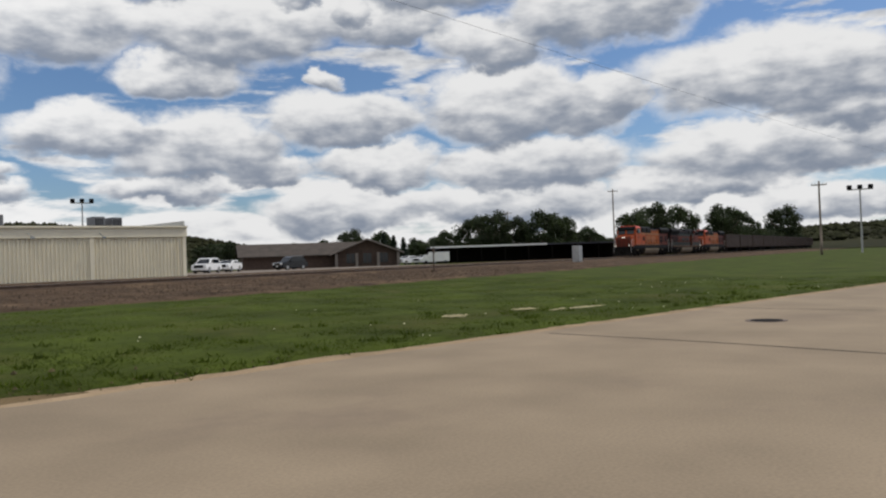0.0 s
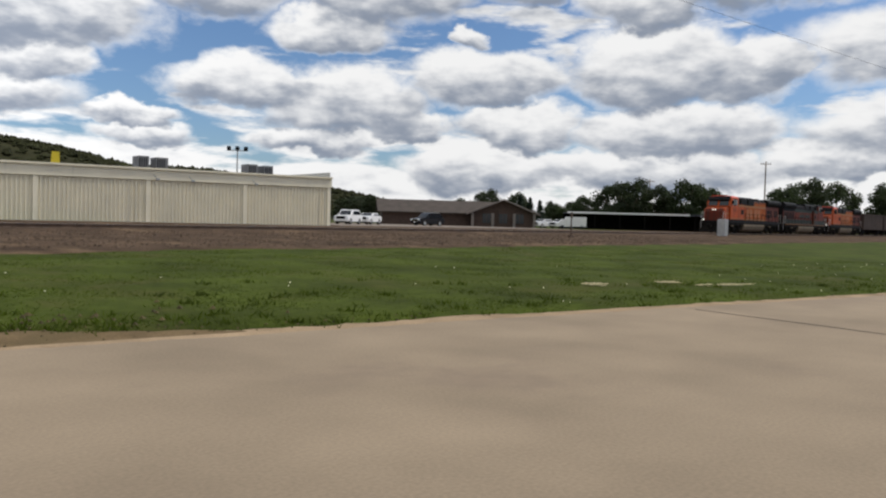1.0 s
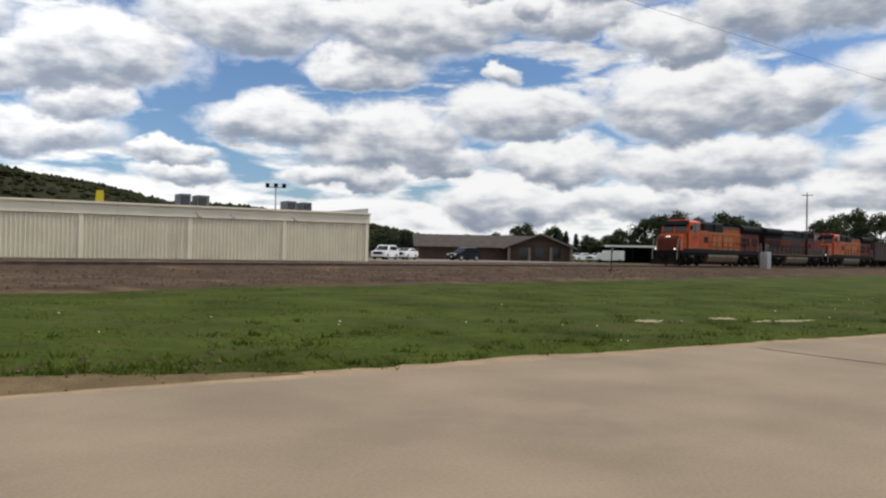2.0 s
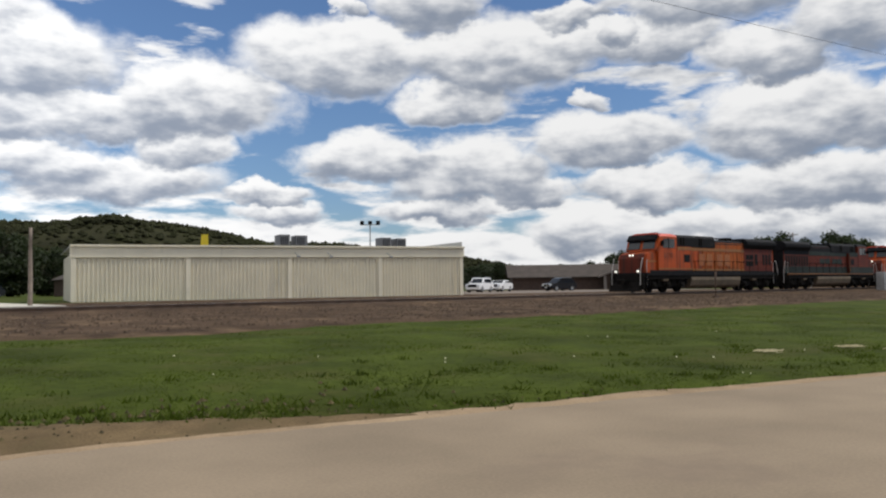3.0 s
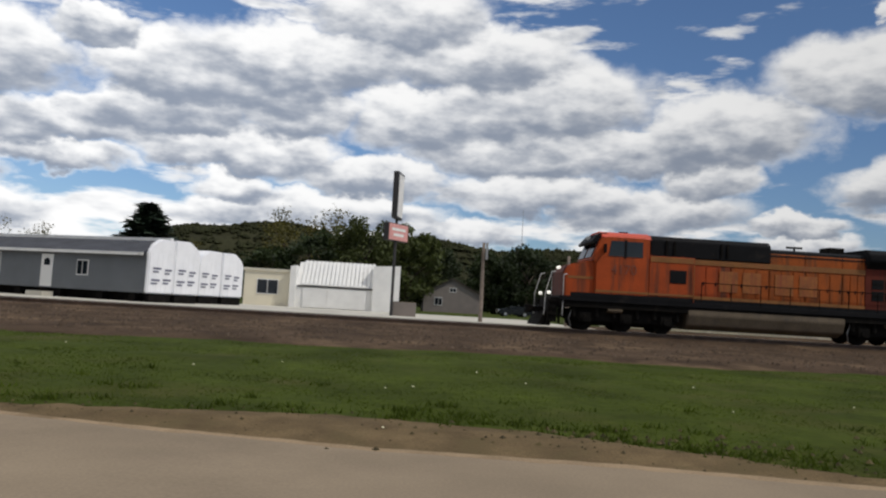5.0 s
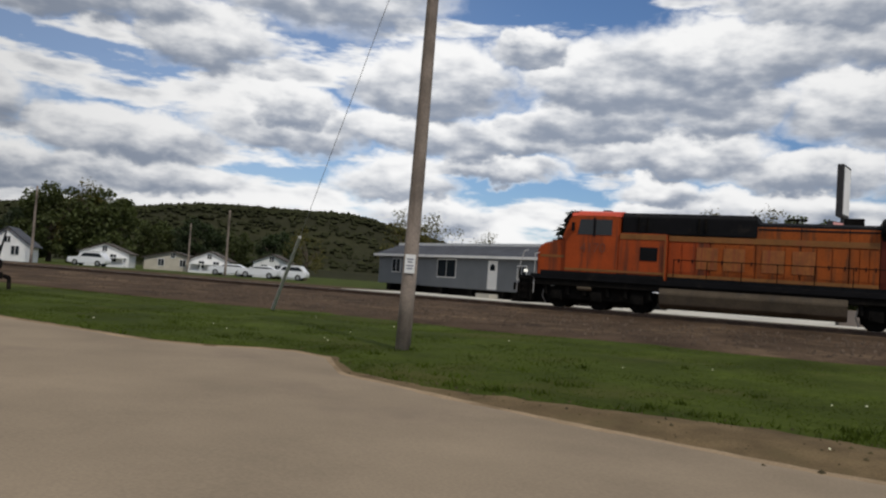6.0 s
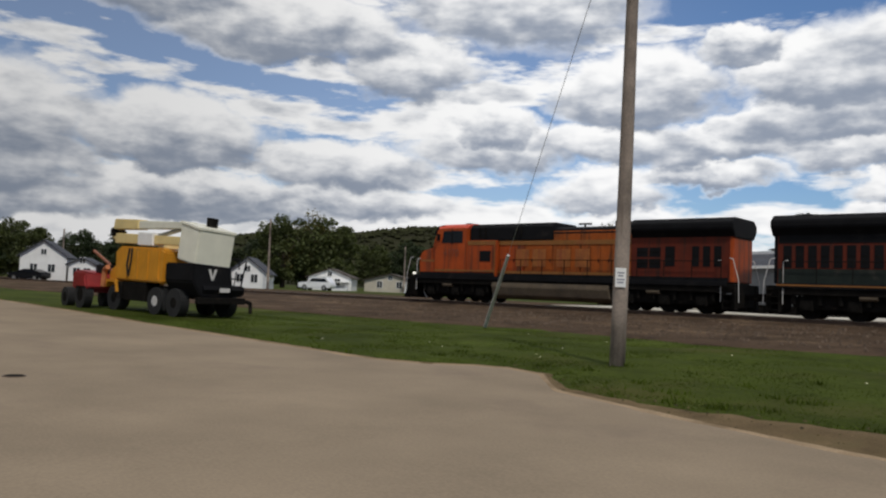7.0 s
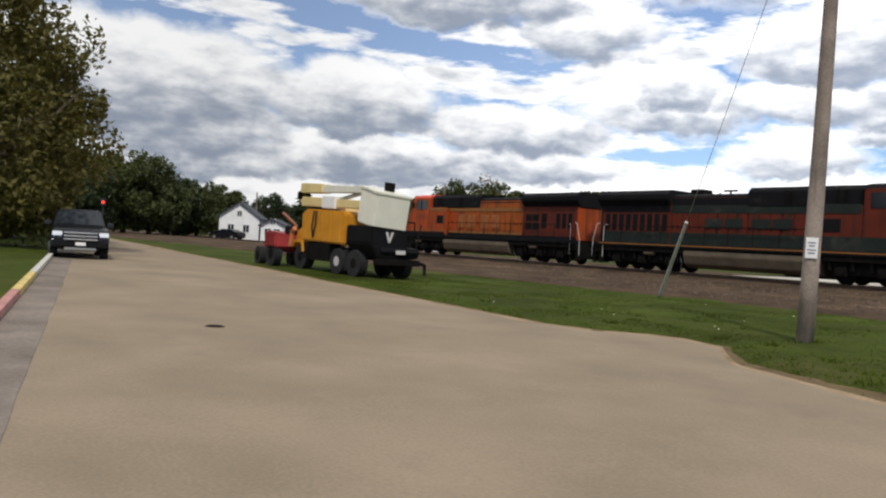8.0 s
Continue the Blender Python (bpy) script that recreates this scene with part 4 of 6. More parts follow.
def build_yard():
    """Sheds, the sign and the parked modular houses straight across the tracks."""
    # long grey modular house, its near end wrapped in plastic
    a, b = Vector((-15.0, 50.0)), Vector((-35.5, 59.5))
    n = (b - a).length
    yaw = math.degrees(math.atan2(a.y - b.y, a.x - b.x))
    at = pose(b.x, b.y, 0.90, 0, 0, yaw)
    g = thing("modular_house", "long grey modular house, dark shingles, one end sealed in white plastic", "house", at)
    wd, h0, h1 = 4.6, 3.05, 4.0
    bm = B()
    box(bm, 0, n, 0, wd, 0.55, h0)
    part("wall", bm, GREYSIDE, g)
    for k in range(12):
        z = 0.62 + k * 0.2
        part("siding_board", prism(B(), [(-0.035, z), (0.0, z), (0.0, z + 0.19), (-0.012, z + 0.19)], 0.02, n - 0.02, "x"), GREYSIDE, g)
    bm = B()
    prism(bm, [(-0.4, h0 - 0.05), (wd / 2, h1), (wd + 0.3, h0 - 0.05), (wd + 0.3, h0 - 0.17), (wd / 2, h1 - 0.12), (-0.4, h0 - 0.17)], -0.3, n - 0.1, "x")
    part("roof", bm, SHINGLE, g)
    bm = B()
    box(bm, -0.35, n + 0.05, -0.43, -0.38, h0 - 0.20, h0 - 0.02)
    box(bm, -0.3, n - 0.1, wd / 2 - 0.14, wd / 2 + 0.14, h1 - 0.06, h1 + 0.15)
    part("trim", bm, WHITE, g)
    # near-black box stands in for the shade beneath the raised floor
    part("skirt", box(B(), 0.3, n - 0.2, 0.7, wd - 0.2, 0.0, 0.55), UNDER, g)
    for x in (1.5, 5, 8.5, 12, 15.5, 19, n - 1):
        bm = B()
        box(bm, x - 0.25, x + 0.25, 0.1, 0.6, 0, 0.55)
        part("pier", bm, UNDER, g)
    sash_window(g, 2.6, -0.04, 1.5, 1.2, 1.2)
    sash_window(g, 9.3, -0.04, 1.3, 2.3, 1.45)
    sash_window(g, 17.6, -0.04, 1.45, 0.95, 1.0)
    dr = part("door", box(B(), 14.1, 15.1, -0.07, 0, 0.62, 2.72), WHITE, g)
    part("pane", prism(B(), [(14.35, 2.0), (14.85, 2.0), (14.85, 2.35), (14.6, 2.5), (14.35, 2.35)], -0.08, -0.072, "y"), GLASS, dr)
    bm = B()
    box(bm, 14.0, 15.4, -1.0, -0.1, 0.0, 0.3)
    part("step", bm, CONCRETE, g)

    def wrapped(x0, y0, w, h, deep, mirrored=False):
        """One plastic-wrapped house half, its rounded end towards the street."""
        o = thing("wrapped_house_module", "house module sealed in white printed plastic sheeting on the yard", "house module", at @ pose(x0, y0, 0), group="wrapped modules")
        bm = B()
        # a half gable with a cut-off shoulder, high on the side of its twin
        prof = [(0, 0.55), (w, 0.55), (w, h), (w * 0.42, h + 0.02), (w * 0.12, h - 0.38), (0, h - 0.85)]
        if mirrored:
            prof = [(w - y, z) for y, z in prof]
        prism(bm, prof, -deep, 0.0, "x", bev=0.07)
        body = part("wrap", bm, WRAP, o)
        for k in range(4):
            bm = B()
            y = 0.25 + k * (w - 0.5) / 4
            rod(bm, (0.0, y, 0.6), (0.0, y + 0.05, h - 0.9), 0.012, seg=5)
            part("fold", bm, WRAP, o)
        for yy, z, ww in ((0.25, 1.32, 0.75), (1.3, 1.36, 0.7), (0.35, 2.05, 0.72), (1.42, 1.98, 0.62)):
            bm = B()
            if yy + ww < w:
                box(bm, 0.02, 0.035, yy, yy + ww, z, z + 0.12)
                box(bm, 0.02, 0.035, yy, yy + ww * 0.7, z - 0.2, z - 0.1)
                part("print_bar", bm, INKBAR, o)
        bm = B()
        box(bm, -deep, -0.02, 0.2, w - 0.2, 0, 0.55)
        part("trailer_frame", bm, UNDER, o)
    wrapped(n + 0.33, -0.1, 2.3, 3.95, 0.3)
    wrapped(n + 0.33, 2.25, 2.5, 4.0, 0.3, True)
    wrapped(n - 1.1, 6.5, 2.5, 3.75, 3.0)
    wrapped(n - 1.1, 9.1, 2.6, 3.75, 3.0, True)

    # cream annex and white shed
    r = 72.0
    x0, x1, x2 = -math.tan(radians(10.2)) * r, -math.tan(radians(6.6)) * r, math.tan(radians(0.7)) * r
    an = thing("annex", "small cream block annex with one window", "shed", pose(x0, r, 0.90))
    w = x1 - x0
    part("wall", box(B(), 0, w - 0.02, 0, 6, 0, 3.05), CREAM, an)
    part("roof_edge", box(B(), -0.1, w - 0.03, -0.15, 6.1, 3.05, 3.28), CREAM_TRIM, an)
    sash_window(an, w * 0.45, -0.02, 1.0, 1.9, 1.35)
    sh = thing("white_shed", "white metal shed with a sloping ribbed roof and an eave shadow strip", "shed", pose(x1, r - 0.5, 0.90))
    w = x2 - x1
    wl = w * 0.74
    part("wall", prism(B(), [(0.0, 0), (7, 0), (7, 4.4), (2.6, 4.1), (0.0, 1.95)], 0.0, wl, "x"), WHITE, sh)
    for k in range(int((wl - 0.5) / 0.36) + 1):
        x = 0.5 + k * 0.36
        part("roof_sheet", prism(B(), [(-0.10, 2.02), (2.6, 4.25), (2.6, 4.32), (-0.10, 2.09)], x, x + 0.30, "x"), WHITE, sh)
    # thin dark strip paints the roof overhang's shadow onto the wall
    part("lean_to", box(B(), 0.15, wl, -0.1, -0.02, 1.84, 1.98), SIGNDARK, sh, "dark strip standing in for the eave's shadow")
    part("end_wall", prism(B(), [(wl, 0), (w, 0), (w, 4.15), (wl, 4.0)], -0.35, 6.8, "y"), WHITE, sh)
    part("parapet", prism(B(), [(-0.5, 0), (0.0, 0), (0.0, 3.7), (-0.5, 3.6)], -0.4, 6.8, "y"), WHITE, sh)
    part("side_door", box(B(), wl * 0.1, wl * 0.92, -0.12, -0.03, 0.05, 1.75), WHITE, sh)

    # tall two-part sign on a post in a block planter
    sx, sy = polar(-0.2, 52)
    s = thing("roadside_sign", "tall dark pole sign, narrow upright panel over a faded red panel", "sign", pose(sx, sy, 0.9, 0, 0, 78))
    part("post", rod(B(), (0, 0, 0), (0, 0, 6.6), 0.10, 0.09, 10), SIGNDARK, s)
    part("upper_panel", box(B(), -0.95, 0.95, -0.18, 0.18, 6.3, 9.35, 0.04), SIGNDARK, s)
    part("upper_face", box(B(), -0.80, 0.80, -0.20, -0.184, 6.45, 9.2), WHITE, s)
    part("lower_panel", box(B(), -1.15, 1.15, -0.2, 0.2, 4.85, 6.0, 0.03), SIGNDARK, s, at=pose(0, 0, 0, 0, 0, -22))
    lf = part("lower_face", box(B(), -1.1, 1.1, -0.225, -0.204, 4.9, 5.95), SIGNPINK, s, at=pose(0, 0, 0, 0, 0, -22))
    for z, ww in ((5.6, 0.8), (5.25, 0.6)):
        part("lettering_bar", box(B(), -ww, ww, -0.235, -0.227, z - 0.09, z + 0.09), WHITE, lf)
    pl = thing("planter", "low dull brown block planter at the foot of the sign", "planter", pose(sx + 0.75, sy + 0.7, 0.86))
    part("block", box(B(), -0.85, 0.85, -0.6, 0.6, 0, 0.95, 0.04), TAUPE, pl)
    part("soil", box(B(), -0.75, 0.75, -0.5, 0.5, 0.95, 0.98), DIRT, pl)

    # houses further back
    x, y = polar(-4.6, 118)
    gable_house("house", "taupe gabled house with a dark brown roof", pose(x - 4.4, y, 0.86), 8.6, 9, 2.7, 2.3, TAUPE, BROWNROOF, ((4.3, 3.0, 1.0, 0.7), (2.2, 1.0, 1.2, 1.2)))
    x, y = polar(-16.2, 130)
    gable_house("house", "low brown house behind the building", pose(x - 3, y, 0.86), 9, 8, 2.6, 2.0, BRICKRED, BROWNROOF, ((3, 1, 1.4, 1.1),))
    # yellow upright sign standing behind the building
    x, y = polar(-23.4, 92)
    q = thing("yellow_sign", "tall yellow upright sign panel behind the building", "sign", pose(x, y, 0.86, 0, 0, -23))
    part("post", rod(B(), (0, 0, 0), (0, 0, 6.0), 0.1, seg=8), GREYMETAL, q)
    part("panel", prism(B(), [(-0.5, 4.2), (0.5, 4.2), (0.42, 6.9), (-0.3, 6.9)], -0.12, 0.12, "y"), YELLOWSIGN, q)


build_yard()


def pickup(at, label, body_m, kind="suv", group=""):
    """A parked car: length along x, front at -x."""
    c = thing("car", label, "car", at, group)
    L_, W_, H_ = 4.7, 1.84, 1.75
    if kind == "sedan":
        H_ = 1.45
    bm = B()
    low = [(0.05, 0.45), (0.0, 0.75), (0.12, 0.98), (1.15, 1.08), (L_ - 0.1, 1.10), (L_, 0.80), (L_ - 0.05, 0.42), (L_ - 0.5, 0.30), (0.4, 0.30)]
    prism(bm, low, -W_ / 2, W_ / 2, "y", bev=0.05)
    part("body", bm, body_m, c)
    cab = B()
    top = [(1.15, 1.06), (1.85, H_ - 0.06), (2.2, H_), (L_ - 0.75, H_ - 0.01), (L_ - 0.15, 1.08)] if kind != "sedan" else [(1.2, 1.06), (2.0, H_), (3.4, H_), (4.3, 1.08)]
    prism(cab, top, -W_ / 2 + 0.10, W_ / 2 - 0.10, "y", bev=0.04)
    part("cabin", cab, body_m, c)
    gl = B()
    for s in (-1, 1):
        yy = s * (W_ / 2 - 0.095)
        prism(gl, [(1.5, 1.14), (2.0, H_ - 0.16), (L_ - 0.9, H_ - 0.16), (L_ - 0.45, 1.14)], min(yy, yy + s * 0.01), max(yy, yy + s * 0.01), "y")
    part("side_glass", gl, GLASS, c)
    ws = B()
    q = top[1]
    p = top[0]
    m = Vector((q[0] - p[0], 0, q[1] - p[1])).normalized()
    nx, nz = -m.z, m.x
    pts = [(p[0] + m.x * 0.08 + nx * 0.012, p[1] + m.z * 0.08 + nz * 0.012), (q[0] - m.x * 0.06 + nx * 0.012, q[1] - m.z * 0.06 + nz * 0.012)]
    v = [ws.verts.new((pts[0][0], -0.74, pts[0][1])), ws.verts.new((pts[0][0], 0.74, pts[0][1])), ws.verts.new((pts[1][0], 0.64, pts[1][1])), ws.verts.new((pts[1][0], -0.64, pts[1][1]))]
    ws.faces.new(v)
    part("windscreen", ws, GLASS, c)
    for x in (0.95, L_ - 0.95):
        for s in (-1, 1):
            wh = part("wheel", rod(B(), (x, s * (W_ / 2 - 0.24), 0.36), (x, s * (W_ / 2 + 0.01), 0.36), 0.36, seg=20), RUBBER, c)
            part("rim", rod(B(), (x, s * (W_ / 2 - 0.02), 0.36), (x, s * (W_ / 2 + 0.022), 0.36), 0.22, seg=14), GREYMETAL, wh)
    gr = part("grille", box(B(), -0.03, 0.05, -0.55, 0.55, 0.62, 0.95, 0.02), CHROME if body_m is CARPAINT else BLACK, c)
    for k in range(3):
        part("grille_slot", box(B(), -0.04, -0.031, -0.5, 0.5, 0.65 + k * 0.1, 0.71 + k * 0.1), BLACK, gr)
    for s in (-1, 1):
        part("headlight", box(B(), -0.02, 0.25, s * 0.60 - (0 if s > 0 else 0.26), s * 0.60 + (0.26 if s > 0 else 0), 0.72, 0.94, 0.03), LAMPCLEAR, c)
        part("mirror", box(B(), 1.45, 1.65, s * 0.93 - 0.12, s * 0.93 + 0.12, 1.08, 1.25, 0.03), body_m, c)
    part("bumper", box(B(), -0.06, 0.15, -0.85, 0.85, 0.36, 0.58, 0.04), BLACK if body_m is CARPAINT else body_m, c)
    part("plate", box(B(), -0.075, -0.061, -0.16, 0.16, 0.44, 0.56), WHITE, c)
    if kind == "suv":
        for s in (-0.7, 0.7):
            part("roof_rail", box(B(), 2.1, 3.9, s - 0.02, s + 0.02, H_ + 0.01, H_ + 0.07), GREYMETAL, c)
    return c


def kerbside_suv(at):
    """The dark sport utility parked at the kerb; front at -x, length along x."""
    c = thing("car", "black sport utility car with chrome grille parked by the kerb", "car", at)
    W = 0.90
    bm = B()
    prism(bm, [(0.10, 0.40), (0.02, 0.62), (0.06, 0.90), (0.22, 1.02), (1.30, 1.13), (4.30, 1.15), (4.42, 0.85), (4.38, 0.42), (3.9, 0.30), (0.5, 0.30)], -W, W, "y", bev=0.07)
    body = part("body", bm, CARPAINT, c)
    bm = B()
    sec = [(1.20, 1.11), (1.95, 1.68), (2.25, 1.76), (3.95, 1.74), (4.28, 1.14)]
    lo = [bm.verts.new((x, -W + 0.05 + (z - 1.11) * 0.22, z)) for x, z in sec]
    hi = [bm.verts.new((x, W - 0.05 - (z - 1.11) * 0.22, z)) for x, z in sec]
    bm.faces.new(lo[::-1]), bm.faces.new(hi)
    for i in range(5):
        bm.faces.new((lo[i], lo[(i + 1) % 5], hi[(i + 1) % 5], hi[i]))
    bmesh.ops.recalc_face_normals(bm, faces=bm.faces)
    bmesh.ops.bevel(bm, geom=list(bm.edges), offset=0.05, segments=2, affect="EDGES")
    cabin = part("cabin", bm, CARPAINT, c)
    bm = B()
    bm.faces.new([bm.verts.new(q) for q in ((1.27, -0.76, 1.20), (1.27, 0.76, 1.20), (1.88, 0.66, 1.65), (1.88, -0.66, 1.65))])
    part("windscreen", bm, GLASS, cabin)
    for s in (-1, 1):
        for pts in (((1.62, 1.20), (2.05, 1.58), (2.62, 1.60), (2.62, 1.20)), ((2.70, 1.20), (2.70, 1.60), (3.60, 1.58), (3.95, 1.20))):
            bm = B()
            bm.faces.new([bm.verts.new((x, s * (W - 0.045 - (z - 1.11) * 0.22 + 0.012), z)) for x, z in pts])
            part("side_window", bm, GLASS, cabin)
        part("mirror", box(B(), 1.45, 1.66, s * 1.02 - 0.11, s * 1.02 + 0.11, 1.12, 1.30, 0.04), CARPAINT, c)
        part("roof_rail", box(B(), 2.2, 3.9, s * 0.66 - 0.02, s * 0.66 + 0.02, 1.765, 1.82, 0.01), BLACK, c)
        part("headlight", prism(B(), [(0.02, 0.76), (0.30, 0.80), (0.34, 0.95), (0.06, 0.92)], min(s * 0.57, s * 0.885), max(s * 0.57, s * 0.885), "y", bev=0.02), LAMPCLEAR, c)
        part("fog_lamp", rod(B(), (-0.02, s * 0.66, 0.50), (0.10, s * 0.66, 0.50), 0.065, seg=12), LAMPCLEAR, c)
        part("wheel_arch", prism(B(), [(0.42, 0.32), (0.50, 0.62), (0.70, 0.80), (1.15, 0.80), (1.38, 0.62), (1.44, 0.32)], min(s * 0.86, s * 0.925), max(s * 0.86, s * 0.925), "y", bev=0.01), BLACK, c)
        for x in (0.93, 3.55):
            wh = part("wheel", rod(B(), (x, s * 0.68, 0.36), (x, s * 0.935, 0.36), 0.36, seg=24), RUBBER, c)
            part("rim", rod(B(), (x, s * 0.90, 0.36), (x, s * 0.945, 0.36), 0.23, 0.20, seg=16), GREYMETAL, wh)
    grille = part("grille", box(B(), -0.02, 0.10, -0.54, 0.54, 0.64, 0.94, 0.02), BLACK, c)
    for z in (0.67, 0.78, 0.89):
        part("grille_bar", box(B(), -0.05, 0.0, -0.53, 0.53, z - 0.028, z + 0.028, 0.012), CHROME, grille, "chrome bar")
    part("bumper", prism(B(), [(-0.04, 0.40), (0.18, 0.36), (0.18, 0.62), (-0.02, 0.60)], -0.86, 0.86, "y", bev=0.03), BLACK, c)
    part("skid_plate", prism(B(), [(-0.02, 0.30), (0.16, 0.26), (0.16, 0.38), (-0.03, 0.39)], -0.5, 0.5, "y", bev=0.015), GREYMETAL, c)
    part("plate", box(B(), -0.062, -0.045, -0.16, 0.16, 0.46, 0.57), WHITE, c)
    return c


def build_cars():
    # dark one parked against the kerb, facing the camera
    kerbside_suv(pose(-30.0, 6.42, 0.415, 0, 0.8, 180 - 9.5) @ Matrix.Scale(1.03, 4))
    for az, r, kind in ((-42.2, 95, "suv"), (-43.7, 100, "sedan")):
        x, y = polar(az, r)
        pickup(pose(x, y, 0.9, 0, 0, 25), "white car parked beyond the metal building", CARWHITE, kind, "cars parked beyond the building")
    for az, r, m, kind in ((-47.5, 105, CARPAINT, "suv"), (-56.0, 130, CARWHITE, "sedan"), (-57.3, 128, CARWHITE, "sedan"), (-7.8, 112, CARPAINT, "sedan"), (-9.0, 116, CARPAINT, "suv"), (69.6, 112, CARPAINT, "sedan"), (51.3, 108, CARWHITE, "suv"), (40.5, 96, CARWHITE, "sedan"), (42.5, 100, CARWHITE, "sedan"), (38.5, 98, CARWHITE, "suv")):
        x, y = polar(az, r)
        pickup(pose(x, y, 0.86 if az < 60 else 0.7, 0, 0, 10 + az * 0.3), "parked car in the yards beyond the tracks" if m is CARWHITE else "dark car parked beyond the tracks", m, kind, "cars beyond the tracks")


build_cars()


def build_far_right():
    """The low station, canopies and sheds towards the coming train."""
    x, y = polar(-50.8, 128)
    gable_house("station_house", "long low dark brown brick building with a brown shingle roof", pose(x - 12, y + 6, 0.86, 0, 0, -42), 18, 9, 2.2, 1.7, BRICKRED, BROWNROOF,
                (), gable_front=False, over=0.8)
    x, y = polar(-54.0, 126)
    hall = gable_house("station_hall", "low gabled brown brick hall with pale roof edges", pose(x - 6, y + 2, 0.86, 0, 0, -48), 9.5, 14, 2.2, 1.9, BRICKRED, BROWNROOF,
                       (), over=0.9)
    for px in (2.2, 4.75, 7.3):
        sash_window(hall, px, -0.02, 0.5, 1.4, 1.6, frame_m=BRICKRED)
    for q in ((-0.9, 4.75), (10.4, 4.75)):
        bm = B()
        prism(bm, [(q[0], 1.86), (q[1], 4.1), (q[1], 4.34), (q[0], 2.1)], -1.02, -0.92, "y")
        part("bargeboard", bm, TAUPE, hall, "pale roof edge board")
    for px in (0.0, 3.1, 6.4, 9.5):
        part("pier", box(B(), px - 0.2, px + 0.2, -0.75, -0.35, 0.0, 2.1, 0.02), TAUPE, hall)
    x, y = polar(-61.5, 138)
    c = thing("canopy", "long low open canopy with a white roof edge", "canopy", pose(x - 8, y + 4, 0.86, 0, 0, -52))
    part("roof", box(B(), 0, 34, 0, 7, 2.6, 2.8, 0.03), SHINGLE, c)
    part("roof_edge", box(B(), 0, 20, -0.06, -0.005, 2.58, 2.86), WHITE, c, "white roof edge board")
    part("back_wall", box(B(), 0, 34, 6.6, 6.9, 0, 2.6), UNDER, c)
    for k in range(9):
        part("post", box(B(), 0.4 + k * 4.1, 0.6 + k * 4.1, 0.2, 0.4, 0, 2.6), UNDER, c)
    x, y = polar(-58.3, 125)
    b = thing("box_van", "white box van parked by the canopy", "van", pose(x, y, 0.86, 0, 0, -50) @ Matrix.Scale(0.75, 4))
    part("box", box(B(), 0, 4.2, 0, 2.2, 0.5, 2.5, 0.06), WHITE, b)
    part("cab", prism(B(), [(-1.6, 0.5), (0.0, 0.5), (0.0, 2.0), (-0.8, 2.0), (-1.5, 1.2)], 0.05, 2.15, "y", bev=0.05), WHITE, b)
    for xx in (-0.8, 3.3):
        for s in (0.0, 1.95):
            part("wheel", rod(B(), (xx, s, 0.38), (xx, s + 0.25, 0.38), 0.38, seg=14), RUBBER, b)
    x, y = polar(-69.0, 95)
    k = thing("equipment_cabinet", "small grey trackside equipment cabinet", "cabinet", pose(x, y, 0.7))
    part("casing", box(B(), -0.6, 0.6, -0.4, 0.4, 0, 1.9, 0.04), GREYMETAL, k)
    part("door", box(B(), -0.5, 0.5, -0.43, -0.405, 0.15, 1.75), GREYMETAL, k)


build_far_right()


